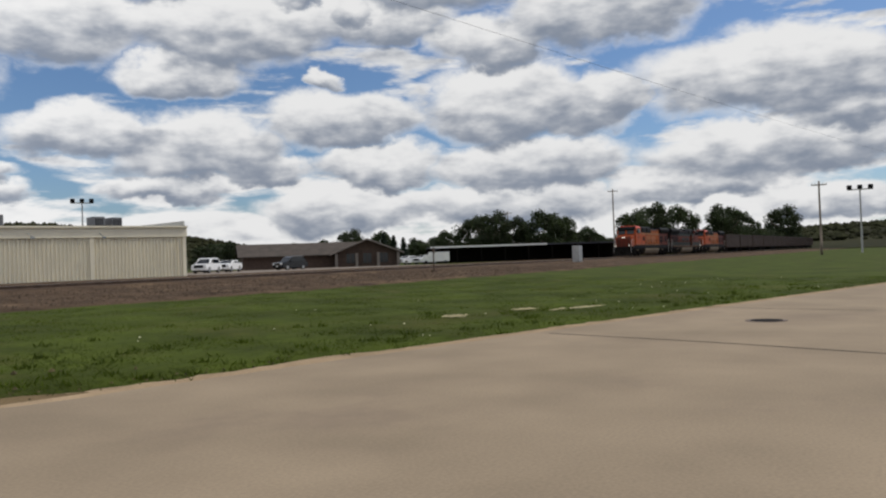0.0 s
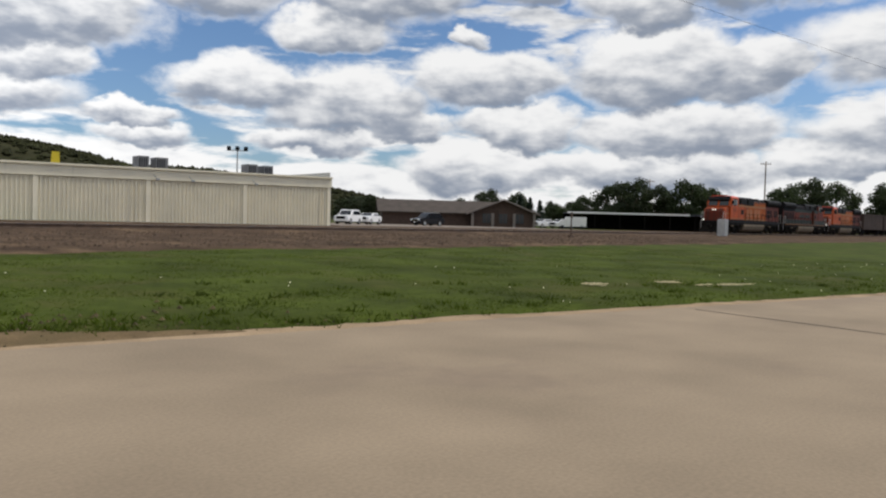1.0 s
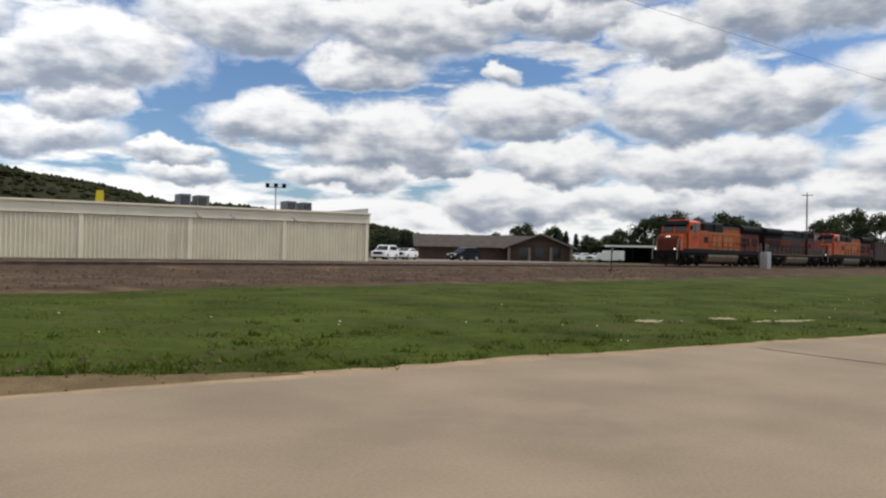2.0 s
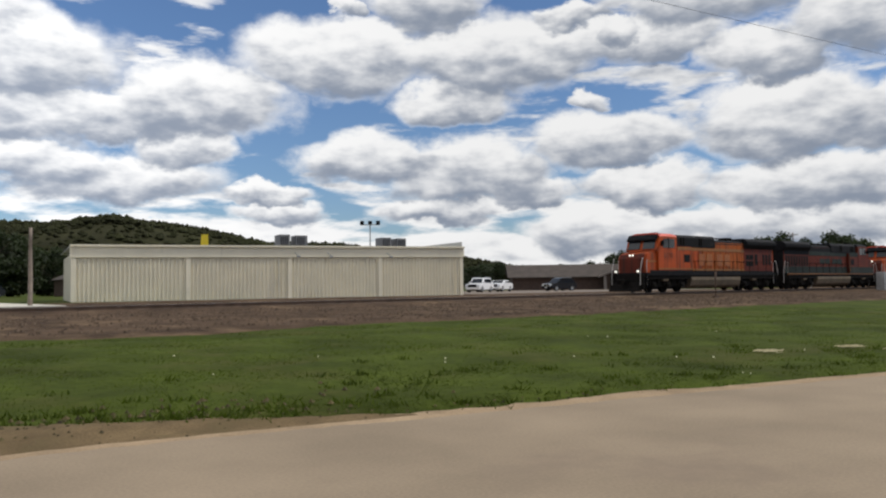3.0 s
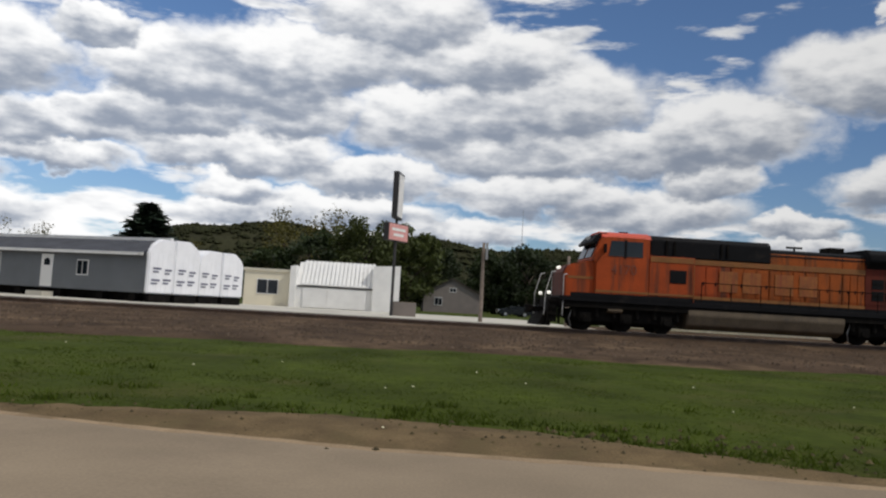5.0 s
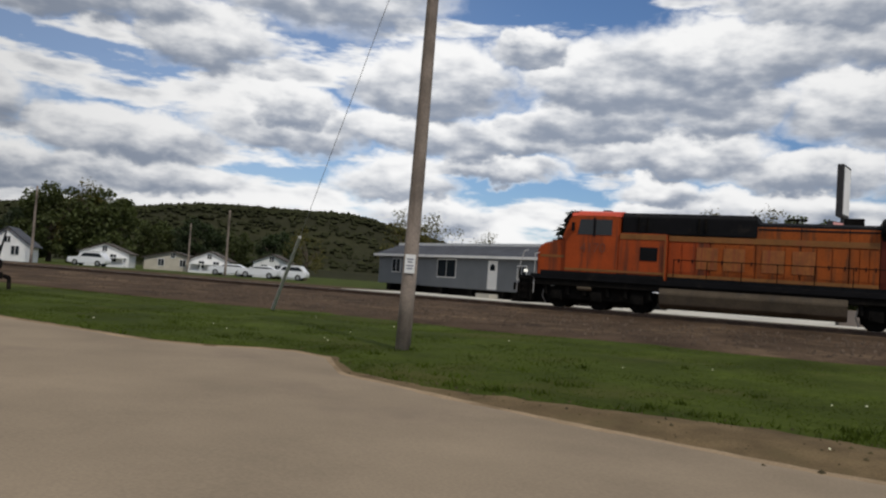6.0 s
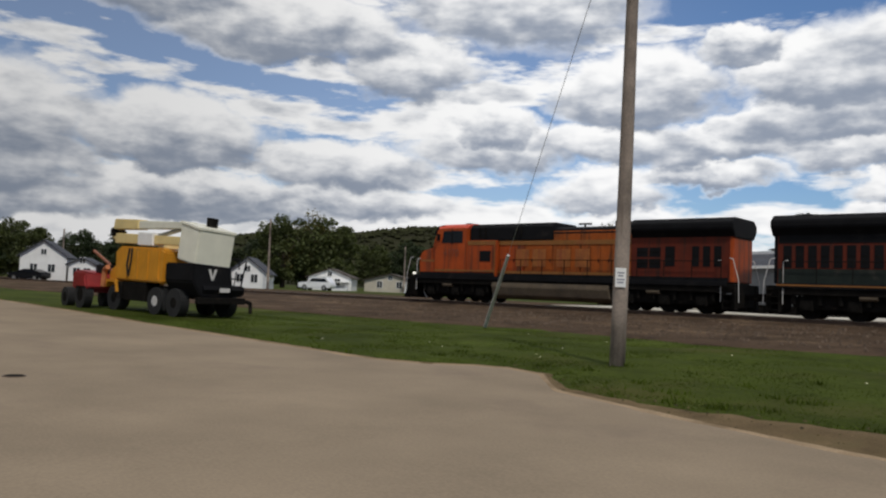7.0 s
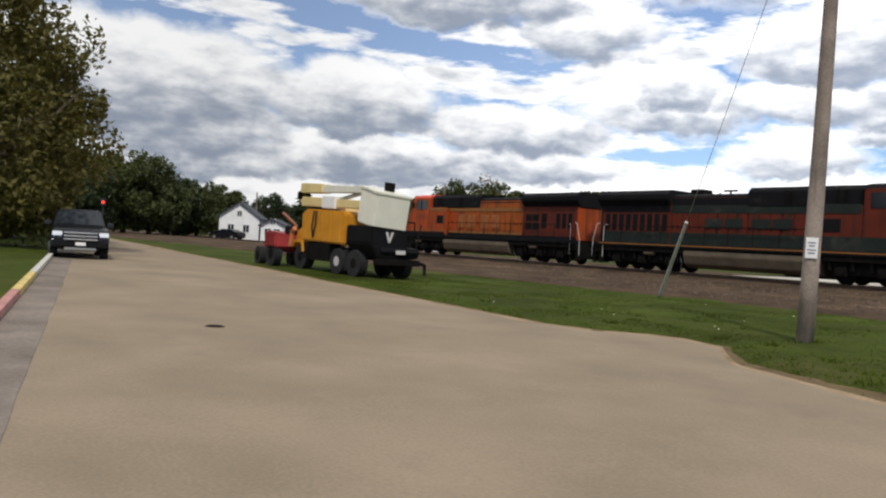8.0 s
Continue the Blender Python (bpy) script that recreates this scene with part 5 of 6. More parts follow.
def build_far_left():
    """White houses down the line and along the street."""
    for az, r, w, h, up, lab, porch in ((67.9, 112, 5.4, 3.2, 1.9, "white two-storey gabled house with dark windows", False), (65.6, 110, 3.2, 2.3, 0.8, "low white wing of a house", False),
                                          (55.0, 100, 4.6, 1.9, 1.8, "white gabled cottage with dark windows", False), (49.3, 118, 6.4, 1.9, 1.2, "small white cottage with a porch", True),
                                          (45.0, 122, 8, 1.7, 1.0, "low grey-white cottage with brown roof", False), (42.6, 120, 5.5, 1.9, 1.2, "small pale cottage with a porch", True), (38.4, 112, 5, 2.1, 1.1, "white two-storey house beyond the tracks", False)):
        x, y = polar(az, r)
        gable_house("house", lab, pose(x, y, 0.7 if az > 60 else 0.86, 0, 0, az - 12) @ pose(-w / 2, 0, 0), w, 5, h, up, WHITE if "grey" not in lab else STUCCO, SHINGLE if az > 54 else BROWNROOF,
                    ((w * 0.3, h * 0.35, 0.9, 1.1), (w * 0.68, h * 0.35, 0.9, 1.1), (w * 0.5, h + 0.1, 0.7, 0.8)), group="white houses", porch=porch)
    # kerb and lawn beside the street, with the painted stretch
    k = thing("kerb", "concrete kerb with faded red and yellow paint", "kerb", kind="structure")
    a, b = Vector((-11.9, 1.5)), Vector((-110.0, 23.4))
    d = (b - a).normalized()
    nrm = Vector((d.y, -d.x))
    pieces = 24
    for i in range(pieces):
        s0, s1 = i * 2.45, i * 2.45 + 2.44
        p, q = a + d * s0, a + d * s1
        bm = B()
        yaw = math.atan2(d.y, d.x)
        box(bm, 0, 2.44, -0.16, 0.0, -0.05, 0.14, 0.02)
        part("kerbstone", bm, CURBRED if i in (0, 1) else CURBYEL if i in (2, 3) else CONCRETE, k, at=pose(p.x, p.y, rise(p.x), 0, 0, math.degrees(yaw)) @ pose(0, 0.16, 0, 0, -math.degrees(math.atan((rise(q.x) - rise(p.x)) / 2.44))))
    bm = B()
    rows = []
    for j in range(-8, 57):
        p = a + d * j
        wide = 0.62 + 0.05 * noise.noise((j * 0.7, 4, 0))
        rows.append([bm.verts.new((p.x + nrm.x * o, p.y + nrm.y * o, rise(p.x + nrm.x * o) + z)) for o, z in ((0.0, 0.012), (wide * 0.5, 0.004), (wide, 0.007), (wide + 0.03, -0.02))])
    for r0, r1 in zip(rows, rows[1:]):
        for i in range(3):
            bm.faces.new((r0[i], r1[i], r1[i + 1], r0[i + 1]))
    tagged(part("gutter", bm, GUTTER), "grey concrete gutter strip beside the kerb", "gutter", kind="structure")
    lawn = sheet([0, 2, 6, 12, 20, 40, 70, 100], [0.17, 0.5, 2, 6, 15, 40], lambda x, y: 0.12 + 0.01 * y + rise(a.x - 0.98 * x))
    tagged(part("lawn", lawn, GRASS_SOIL, at=pose(a.x, a.y, 0, 0, 0, math.degrees(math.atan2(d.y, d.x)))), "shaded lawn behind the kerb", "lawn", kind="structure")
    m = thing("manhole_cover", "dark iron manhole cover in the asphalt", "manhole cover", pose(18.0, 1.9, 0.002))
    part("lid", rod(B(), (0, 0, 0), (0, 0, 0.012), 0.33, 0.32, 28), UNDER, m)
    part("ring", rod(B(), (0, 0, -0.01), (0, 0, 0.006), 0.42, 0.42, 28), RAIL, m)
    v = thing("valve_cover", "small dark iron valve cover in the asphalt", "valve cover", pose(-12.2, 4.65, rise(-12.2) + 0.002))
    part("lid", rod(B(), (0, 0, 0), (0, 0, 0.012), 0.13, 0.125, 20), UNDER, v)
    part("ring", rod(B(), (0, 0, -0.01), (0, 0, 0.006), 0.16, 0.16, 20), RAIL, v)
    seams = B()
    for pts in (((14.6, 5.4), (14.3, 4.4), (13.9, 2.9), (13.5, 1.6), (13.0, 0.2), (12.2, -2.0)), ((22.4, 4.2), (21.5, 2.4), (21.0, 0.0))):
        for (xa, ya), (xb, yb) in zip(pts, pts[1:]):
            seams.faces.new([seams.verts.new(q) for q in ((xa, ya, 0.004), (xb, yb, 0.004), (xb + 0.05, yb, 0.004), (xa + 0.05, ya, 0.004))])
    tagged(part("tar_seam", seams, BLACK), "narrow dark tar seam across the asphalt", "tar seam", kind="structure")
    for x, y, lx, ly in ((19.2, 8.2, 0.3, 0.07), (20.1, 7.0, 0.9, 0.08), (16.8, 8.9, 0.25, 0.12)):
        st = thing("straw_patch", "flattened pale dry straw lying in the lawn", "straw", pose(x, y, height(x, y) + 0.03, 0, 0, -24), group="straw patches")
        bm = B()
        rng = random.Random(int(x * 10))
        for _ in range(70):
            px, py = rng.uniform(-lx, lx), rng.gauss(0, ly)
            q, ln = rng.uniform(-0.5, 0.5), rng.uniform(0.08, 0.2)
            rod(bm, (px, py, rng.uniform(0.0, 0.03)), (px + ln * math.cos(q), py + ln * math.sin(q), rng.uniform(0.01, 0.05)), 0.006, seg=3)
        part("stalks", bm, STRAW, st)
    x, y = polar(76.7, 62)
    s = thing("signal_post", "slim post with a lit red lamp", "signal", pose(x, y, 0.75))
    part("post", rod(B(), (0, 0, 0), (0, 0, 2.3), 0.05, seg=8), SIGNDARK, s)
    part("head", box(B(), -0.15, 0.15, -0.15, 0.15, 2.3, 2.8, 0.03), SIGNDARK, s)
    part("lamp", rod(B(), (0.15, -0.05, 2.55), (0.2, -0.06, 2.55), 0.08, seg=12), REDGLOW, s)


build_far_left()


# ---- the bucket truck and the red tractor at the verge ----
DARKRED = mat("dull_red_paint", (0.24, 0.012, 0.012), 0.5, var=0.2, scale=2.0)


def build_truck():
    t = thing("bucket_truck", "ochre yellow bucket truck, ivory bucket and folded boom, on the verge", "truck", pose(-23.4, 15.4, 0.35, 0, 0.6, 1))

    def piece(name, bm, material, parent, label=""):
        bmesh.ops.scale(bm, vec=(0.595, 1, 1), verts=bm.verts)
        return part(name, bm, material, parent, label)

    def tip(bm):
        bmesh.ops.rotate(bm, cent=(-1.0, -0.35, 2.4), matrix=Matrix.Rotation(radians(-3.5), 3, "X"), verts=bm.verts)
        return bm

    piece("chassis", box(B(), -9.6, -0.2, -0.55, 0.55, 0.62, 0.95, 0.03), UNDER, t)
    for x in (-1.15, -2.35, -5.2):
        for s in (-1, 1):
            w = part("wheel", rod(B(), (x, s * 0.80, 0.48), (x, s * 1.12, 0.48), 0.48, seg=22), RUBBER, t)
            part("rim", rod(B(), (x, s * 1.04, 0.48), (x, s * 1.13, 0.48), 0.22, 0.18, 14), PLASTICGREY if x == -2.35 else UNDER, w)
    # high-sided yellow body with rounded corners and ribs
    piece("body", prism(B(), [(-8.6, 1.15), (-3.2, 1.10), (-3.0, 2.2), (-3.4, 2.32), (-8.2, 2.38), (-8.7, 2.2)], -1.15, 1.15, "y", bev=0.06), YELLOW, t)
    for x in (-7.2, -6.0, -4.8, -3.6):
        piece("body_rib", box(B(), x - 0.03, x + 0.03, -1.19, -1.152, 1.2, 2.2), YELLOW, t)
    piece("hose", bar(B(), [(-6.9, -1.2, 2.3), (-7.0, -1.24, 1.7), (-6.85, -1.22, 1.3), (-6.6, -1.22, 1.8), (-6.6, -1.2, 2.3)], 0.035), RUBBER, t)
    piece("bonnet", prism(B(), [(-10.0, 0.95), (-8.7, 0.95), (-8.7, 1.75), (-9.7, 1.6), (-10.0, 1.35)], -0.95, 0.95, "y", bev=0.06), YELLOW, t)
    piece("mudguard", prism(B(), [(-9.7, 0.9), (-9.5, 1.15), (-8.4, 1.15), (-8.2, 0.7), (-8.35, 0.7), (-8.5, 1.05), (-9.4, 1.05), (-9.6, 0.85)], -1.2, -0.75, "y"), YELLOW, t)
    piece("windscreen", prism(B(), [(-8.75, 1.76), (-8.66, 1.76), (-8.66, 2.2), (-8.72, 2.2)], -0.85, 0.85, "y"), GLASS, t)
    # black tail, wide at the top and tucked in below
    piece("tail", prism(B(), [(-1.14, 1.22), (-0.80, 0.72), (0.30, 0.70), (0.42, 1.10), (0.34, 1.74), (-1.14, 1.84)], -2.9, -0.05, "x", bev=0.05), BLACK, t)
    piece("low_bed", prism(B(), [(-3.1, 0.80), (-0.1, 0.78), (0.0, 0.95), (-0.05, 1.12), (-3.0, 1.18)], 0.43, 0.92, "y", bev=0.04), BLACK, t)
    piece("tailgate", prism(B(), [(-0.12, 0.75), (0.10, 0.98), (-0.02, 1.12), (-0.10, 1.12)], -0.75, 0.8, "y"), BLACK, t)
    mark = B()
    for y0, y1 in ((-0.52, -0.40), (-0.28, -0.40)):
        prism(mark, [(y0 - 0.05, 1.66), (y0 + 0.05, 1.66), (y1 + 0.035, 1.28), (y1 - 0.035, 1.28)], -0.045, -0.03, "x")
    piece("mark", mark, PLASTICGREY, t, "pale painted mark")
    for y in (-0.12, 0.22, 0.50):
        piece("tail_rail", rod(B(), (-0.12, y, 1.12), (-0.16, y + 0.08, 1.62), 0.022, seg=6), BLACK, t)
    piece("tail_rail", rod(B(), (-0.13, -0.40, 1.40), (-0.13, 0.80, 1.36), 0.022, seg=6), BLACK, t)
    piece("tail_rail", rod(B(), (-0.12, 0.78, 1.10), (-0.16, 0.98, 2.0), 0.035, seg=6), BLACK, t)
    piece("plate", box(B(), 0.10, 0.125, -0.15, 0.25, 0.90, 1.04), PLASTICGREY, t)
    piece("bumper", box(B(), -0.1, 0.25, -1.0, 0.85, 0.5, 0.72, 0.03), UNDER, t)
    piece("tow_hook", bar(B(), [(0.2, 0.9, 0.6), (0.5, 0.95, 0.55), (0.55, 0.95, 0.2)], 0.07), UNDER, t)
    # boxes and flap added to darken the shaded underside between the wheels
    for x0, x1 in ((-7.6, -5.0), (-8.6, -7.8)):
        piece("tool_box", box(B(), x0, x1, -1.12, -0.6, 0.42, 1.08, 0.03), UNDER, t)
    piece("mudflap", box(B(), -3.05, -2.98, -1.1, -0.45, 0.18, 0.95), RUBBER, t)
    piece("rack", bar(bar(B(), [(-0.3, -1.0, 1.7), (-0.3, -1.0, 2.05), (-0.3, 0.75, 2.05), (-0.3, 0.75, 1.7)], 0.03), [(-0.3, 0.0, 1.7), (-0.3, 0.0, 2.05)], 0.03), BLACK, t)
    # turret and two folded booms
    piece("turret", rod(B(), (-6.2, 0.1, 2.3), (-6.2, 0.1, 2.75), 0.42, 0.35, 16), PALEYELLOW, t)
    piece("lower_boom", prism(B(), [(-9.6, 2.5), (-2.1, 2.42), (-2.1, 2.72), (-9.5, 2.88)], -0.95, -0.6, "y", bev=0.03), PALEYELLOW, t)
    piece("boom_sleeve", prism(B(), [(-6.6, 2.42), (-4.9, 2.40), (-4.9, 2.86), (-6.6, 2.90)], -1.02, -0.54, "y", bev=0.03), WHITE, t)
    piece("upper_boom", prism(B(), [(-9.9, 3.05), (-1.4, 2.98), (-1.4, 3.22), (-9.8, 3.38)], -0.90, -0.55, "y", bev=0.03), IVORY, t)
    piece("boom_collar", prism(B(), [(-9.9, 3.02), (-6.9, 3.0), (-6.9, 3.36), (-9.8, 3.42)], -0.94, -0.52, "y", bev=0.03), PALEYELLOW, t)
    piece("knuckle", bar(B(), [(-9.5, -0.75, 3.2), (-10.15, -0.75, 3.05), (-10.2, -0.75, 2.8), (-9.5, -0.75, 2.65)], 0.14, 10), PALEYELLOW, t)
    piece("knuckle_pin", rod(B(), (-9.9, -1.0, 2.92), (-9.9, -0.5, 2.92), 0.16, seg=14), UNDER, t)
    piece("cylinder", rod(B(), (-6.6, -0.75, 2.62), (-2.4, -0.75, 3.0), 0.08, seg=10), GREYMETAL, t)
    piece("boom_bracket", bar(B(), [(-2.2, -0.2, 1.95), (-2.1, -0.2, 2.95), (-1.5, -0.2, 2.3)], 0.09, 8), PALEYELLOW, t)
    # tilted bucket with lip
    bk = piece("bucket", tip(prism(B(), [(-1.95, 1.92), (-0.15, 1.74), (0.05, 2.95), (-1.85, 3.18)], -1.05, 0.35, "y", bev=0.05)), IVORY, t, "ivory fibreglass bucket")
    piece("lip", tip(prism(B(), [(-1.92, 3.14), (0.10, 2.89), (0.11, 2.98), (-1.91, 3.23)], -1.09, 0.39, "y", bev=0.015)), IVORY, bk)
    piece("control_head", tip(rod(B(), (-1.0, -0.2, 3.0), (-1.0, -0.2, 3.42), 0.20, 0.22, 14)), UNDER, bk)

    r = thing("tractor", "red tractor with a raised orange arm ahead of the truck", "tractor", pose(-29.9, 14.35, 0.42, 0, 0, -4) @ Matrix.Scale(0.85, 4))
    part("bonnet", prism(B(), [(-1.9, 0.7), (0.6, 0.7), (0.6, 1.55), (-1.7, 1.7), (-1.9, 1.5)], -0.6, 0.6, "y", bev=0.08), DARKRED, r)
    part("fender", prism(B(), [(-0.6, 0.9), (0.9, 0.9), (0.7, 1.5), (-0.4, 1.5)], -1.05, 1.05, "y", bev=0.08), DARKRED, r)
    for x, rad in ((0.2, 0.62), (-1.6, 0.45)):
        for s in (-1, 1):
            w = part("wheel", rod(B(), (x, s * 0.65, rad), (x, s * 1.0, rad), rad, seg=22), RUBBER, r)
            part("rim", rod(B(), (x, s * 0.9, rad), (x, s * 1.01, rad), rad * 0.5, seg=14), UNDER, w)
    part("seat", box(B(), 0.0, 0.5, -0.3, 0.3, 1.5, 1.95, 0.05), BLACK, r)
    part("steering_post", bar(B(), [(-0.5, 0, 1.6), (-0.3, 0, 2.0)], 0.04), UNDER, r)
    part("arm", bar(B(), [(0.9, 0.2, 1.3), (0.2, 0.2, 2.0), (-1.6, 0.2, 2.6)], 0.07, 8), mat("orange_arm_paint", (0.25, 0.08, 0.035), 0.5, var=0.2), r)
    part("chute", bar(B(), [(0.9, -0.3, 1.0), (1.0, -0.3, 1.7), (1.3, -0.3, 1.85)], 0.11, 10), mat("light_orange_paint", (0.45, 0.16, 0.06), 0.5, var=0.2), r)


build_truck()


# ---- the train ----
def bogie(o, cx, label=""):
    b = part("bogie", prism(B(), [(cx - 2.6, 0.55), (cx - 2.3, 0.42), (cx + 2.3, 0.42), (cx + 2.6, 0.55), (cx + 2.5, 0.95), (cx + 1.0, 1.08), (cx - 1.0, 1.08), (cx - 2.5, 0.95)], -1.18, -0.98, "y", bev=0.03), UNDER, o)
    part("side_frame", prism(B(), [(cx - 2.6, 0.55), (cx - 2.3, 0.42), (cx + 2.3, 0.42), (cx + 2.6, 0.55), (cx + 2.5, 0.95), (cx + 1.0, 1.08), (cx - 1.0, 1.08), (cx - 2.5, 0.95)], 0.98, 1.18, "y"), UNDER, b)
    for k in (-1.95, 0.0, 1.95):
        bx = B()
        box(bx, cx + k - 0.28, cx + k + 0.28, -1.34, -1.18, 0.36, 0.82, 0.03)
        rod(bx, (cx + k, -1.42, 0.55), (cx + k, -1.34, 0.55), 0.16, seg=12)
        part("axle_box", bx, UNDER, b)
        for s in (-0.55, 0.55):
            part("spring", rod(B(), (cx + k + s, -1.25, 0.62), (cx + k + s, -1.25, 1.05), 0.11, seg=8), UNDER, b)
    part("traction_motor", box(B(), cx - 2.5, cx + 2.5, -0.6, 0.6, 0.24, 0.98, 0.05), UNDER, b)
    part("brake_cylinder", rod(B(), (cx - 0.9, -1.32, 0.98), (cx - 0.2, -1.32, 0.98), 0.13, seg=10), TANK, b)
    part("sand_pipe", bar(B(), [(cx - 2.5, -1.2, 1.2), (cx - 2.7, -1.15, 0.5), (cx - 2.55, -1.0, 0.15)], 0.03), GREYMETAL, b)


def wheel_mesh():
    bm = B()
    rod(bm, (0, -0.83, 0), (0, -0.69, 0), 0.52, 0.52, 28)
    rod(bm, (0, -0.69, 0), (0, -0.66, 0), 0.555, 0.555, 28)
    rod(bm, (0, 0.69, 0), (0, 0.83, 0), 0.52, 0.52, 28)
    rod(bm, (0, -0.9, 0), (0, 0.9, 0), 0.09, seg=10)
    for k in range(4):
        a = k * math.pi / 2
        rod(bm, (0.3 * math.cos(a), -0.86, 0.3 * math.sin(a)), (0.3 * math.cos(a), -0.82, 0.3 * math.sin(a)), 0.07, seg=6)
    me = bpy.data.meshes.new("wheelset")
    bm.to_mesh(me)
    bm.free()
    me.materials.append(UNDER)
    return me


WHEELSET = wheel_mesh()
TURNING = []


def locomotive(label, livery):
    """A six-axle diesel, front at x=0, length along +x, rail top at z=0; the body flank towards -y."""
    o = thing("locomotive", label, "locomotive", group="locomotives of the train")
    if livery == "orange":
        body, upper, lower, roof, cab_roof, stripe = ORANGE, BLACK, DARKGREEN, BLACK, RED_ROOF, YELLOWSTRIPE
    else:
        body, upper, lower, roof, cab_roof, stripe = ORANGE2, BLACK, DARKGREEN, BLACK, BLACK, YELLOWSTRIPE
    green = livery != "orange"
    S = -1.50   # flank
    Hd = -1.22  # hood flank
    # frame, pilot, plough, couplers
    part("frame", box(B(), 0.75, 21.55, -1.45, 1.45, 1.02, 1.42, 0.03), UNDER, o)
    part("side_sill", box(B(), 1.1, 21.2, S - 0.03, 1.53, 1.30, 1.52, 0.02), BLACK, o)
    part("pilot", prism(B(), [(0.55, 0.30), (1.0, 0.30), (1.0, 1.40), (0.70, 1.40)], -1.45, 1.45, "y"), UNDER, o)
    part("snow_plough", prism(B(), [(0.10, 0.12), (0.75, 0.12), (0.75, 0.80), (0.50, 0.80)], -1.40, 1.40, "y", bev=0.03), UNDER, o)
    for a, b in ((-0.25, 0.7), (21.5, 22.4)):
        cb = B()
        box(cb, a, b, -0.16, 0.16, 0.72, 0.98, 0.03)
        box(cb, a if a < 5 else b - 0.35, a + 0.35 if a < 5 else b, -0.26, 0.26, 0.66, 1.04, 0.06)
        part("coupler", cb, UNDER, o)
    part("rear_end_plate", box(B(), 21.45, 21.6, -1.45, 1.45, 0.35, 1.42, 0.02), UNDER, o)
    # steps and bright handrails at the four corners
    for x, s in ((0.85, 1), (21.35, -1)):
        for y in (-1.35, 1.35):
            for k in range(4):
                part("step", box(B(), x - 0.268, x + 0.268, y - 0.18, y + 0.18, 0.32 + k * 0.30, 0.36 + k * 0.30), UNDER, o)
            for xs in (-0.285, 0.285):
                part("step_side", box(B(), x + xs - 0.015, x + xs + 0.015, y - 0.2, y + 0.2, 0.25, 1.4), UNDER, o)
            part("handrail", bar(B(), [(x - 0.45 * s, y - 0.1, 0.6), (x - 0.42 * s, y - 0.1, 1.6), (x - 0.15 * s, y - 0.1, 2.55), (x + 0.05 * s, y - 0.05, 2.6)], 0.020), PLASTICGREY, o)
            part("handrail", bar(B(), [(x + 0.42 * s, y - 0.1, 0.6), (x + 0.42 * s, y - 0.1, 2.45), (x + 0.6 * s, y, 2.5)], 0.020), PLASTICGREY, o)
    # nose and cab
    part("nose", prism(B(), [(1.35, 1.45), (3.3, 1.45), (3.3, 3.28), (2.2, 3.12), (1.55, 2.95), (1.32, 2.6)], -1.34, 1.34, "y", bev=0.07), body, o)
    # shade on the forward-facing nose is put into this darker orange
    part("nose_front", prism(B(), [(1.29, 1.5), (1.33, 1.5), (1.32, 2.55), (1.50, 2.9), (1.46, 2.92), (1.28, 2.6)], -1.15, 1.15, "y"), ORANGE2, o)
    cab = part("cab", prism(B(), [(2.75, 1.45), (5.35, 1.45), (5.35, 4.28), (5.1, 4.34), (3.3, 4.34), (2.95, 4.22), (2.55, 3.2), (2.75, 3.1)], S, 1.5, "y", bev=0.05), body, o)
    part("cab_roof", prism(B(), [(-1.52, 4.24), (1.52, 4.24), (1.35, 4.46), (0.75, 4.58), (-0.75, 4.58), (-1.35, 4.46)], 3.0, 5.4, "x", bev=0.04), cab_roof, o)
    part("visor", prism(B(), [(2.62, 3.95), (3.05, 4.2), (3.3, 4.5), (2.9, 4.45), (2.55, 4.05)], -1.35, 1.35, "y"), BLACK, o)
    for y in (-0.70, 0.70):
        part("windscreen", prism(B(), [(2.55, 3.35), (2.60, 3.32), (2.92, 4.12), (2.87, 4.14)], y - 0.55, y + 0.55, "y"), GLASS, cab)
    for s in (-1, 1):
        y = s * 1.505
        for a, b in ((3.35, 4.10), (4.22, 5.0)):
            part("side_window", prism(B(), [(a, 3.42), (b, 3.42), (b, 4.12), (a + (0.12 if a < 4 else 0), 4.12)], min(y, y + s * 0.015), max(y, y + s * 0.015), "y"), GLASS, cab)
        part("window_frame", prism(B(), [(4.11, 3.36), (4.21, 3.36), (4.21, 4.18), (4.11, 4.18)], min(y, y + s * 0.03), max(y, y + s * 0.03), "y"), BLACK, cab)
    part("mirror", box(B(), 3.1, 3.2, -1.75, -1.52, 3.55, 3.95, 0.02), BLACK, cab)
    # lamps: two on the nose, two ditch lights, lit on the leading unit
    lamp = LAMPGLOW if not green else LAMPCLEAR
    for y in (-0.14, 0.14):
        part("headlight", rod(B(), (1.36, y, 2.86), (1.26, y, 2.82), 0.062, seg=14), lamp, o)
    for y in (-1.05, 1.05):
        part("ditch_light", rod(B(), (0.75, y, 1.62), (0.60, y, 1.62), 0.068, seg=14), lamp, o)
    part("number_board", box(B(), 2.7, 2.78, -0.45, 0.45, 4.22, 4.4), GLASS, o)
    # equipment cabin behind the cab, then the long hood in door sections
    part("equipment_cabin", box(B(), 5.36, 7.55, S + 0.02, 1.48, 1.5, 3.55, 0.03), body, o)
    part("filter_hatch", box(B(), 6.35, 7.15, S - 0.005, S + 0.05, 2.35, 2.95, 0.01), BLACK, o)
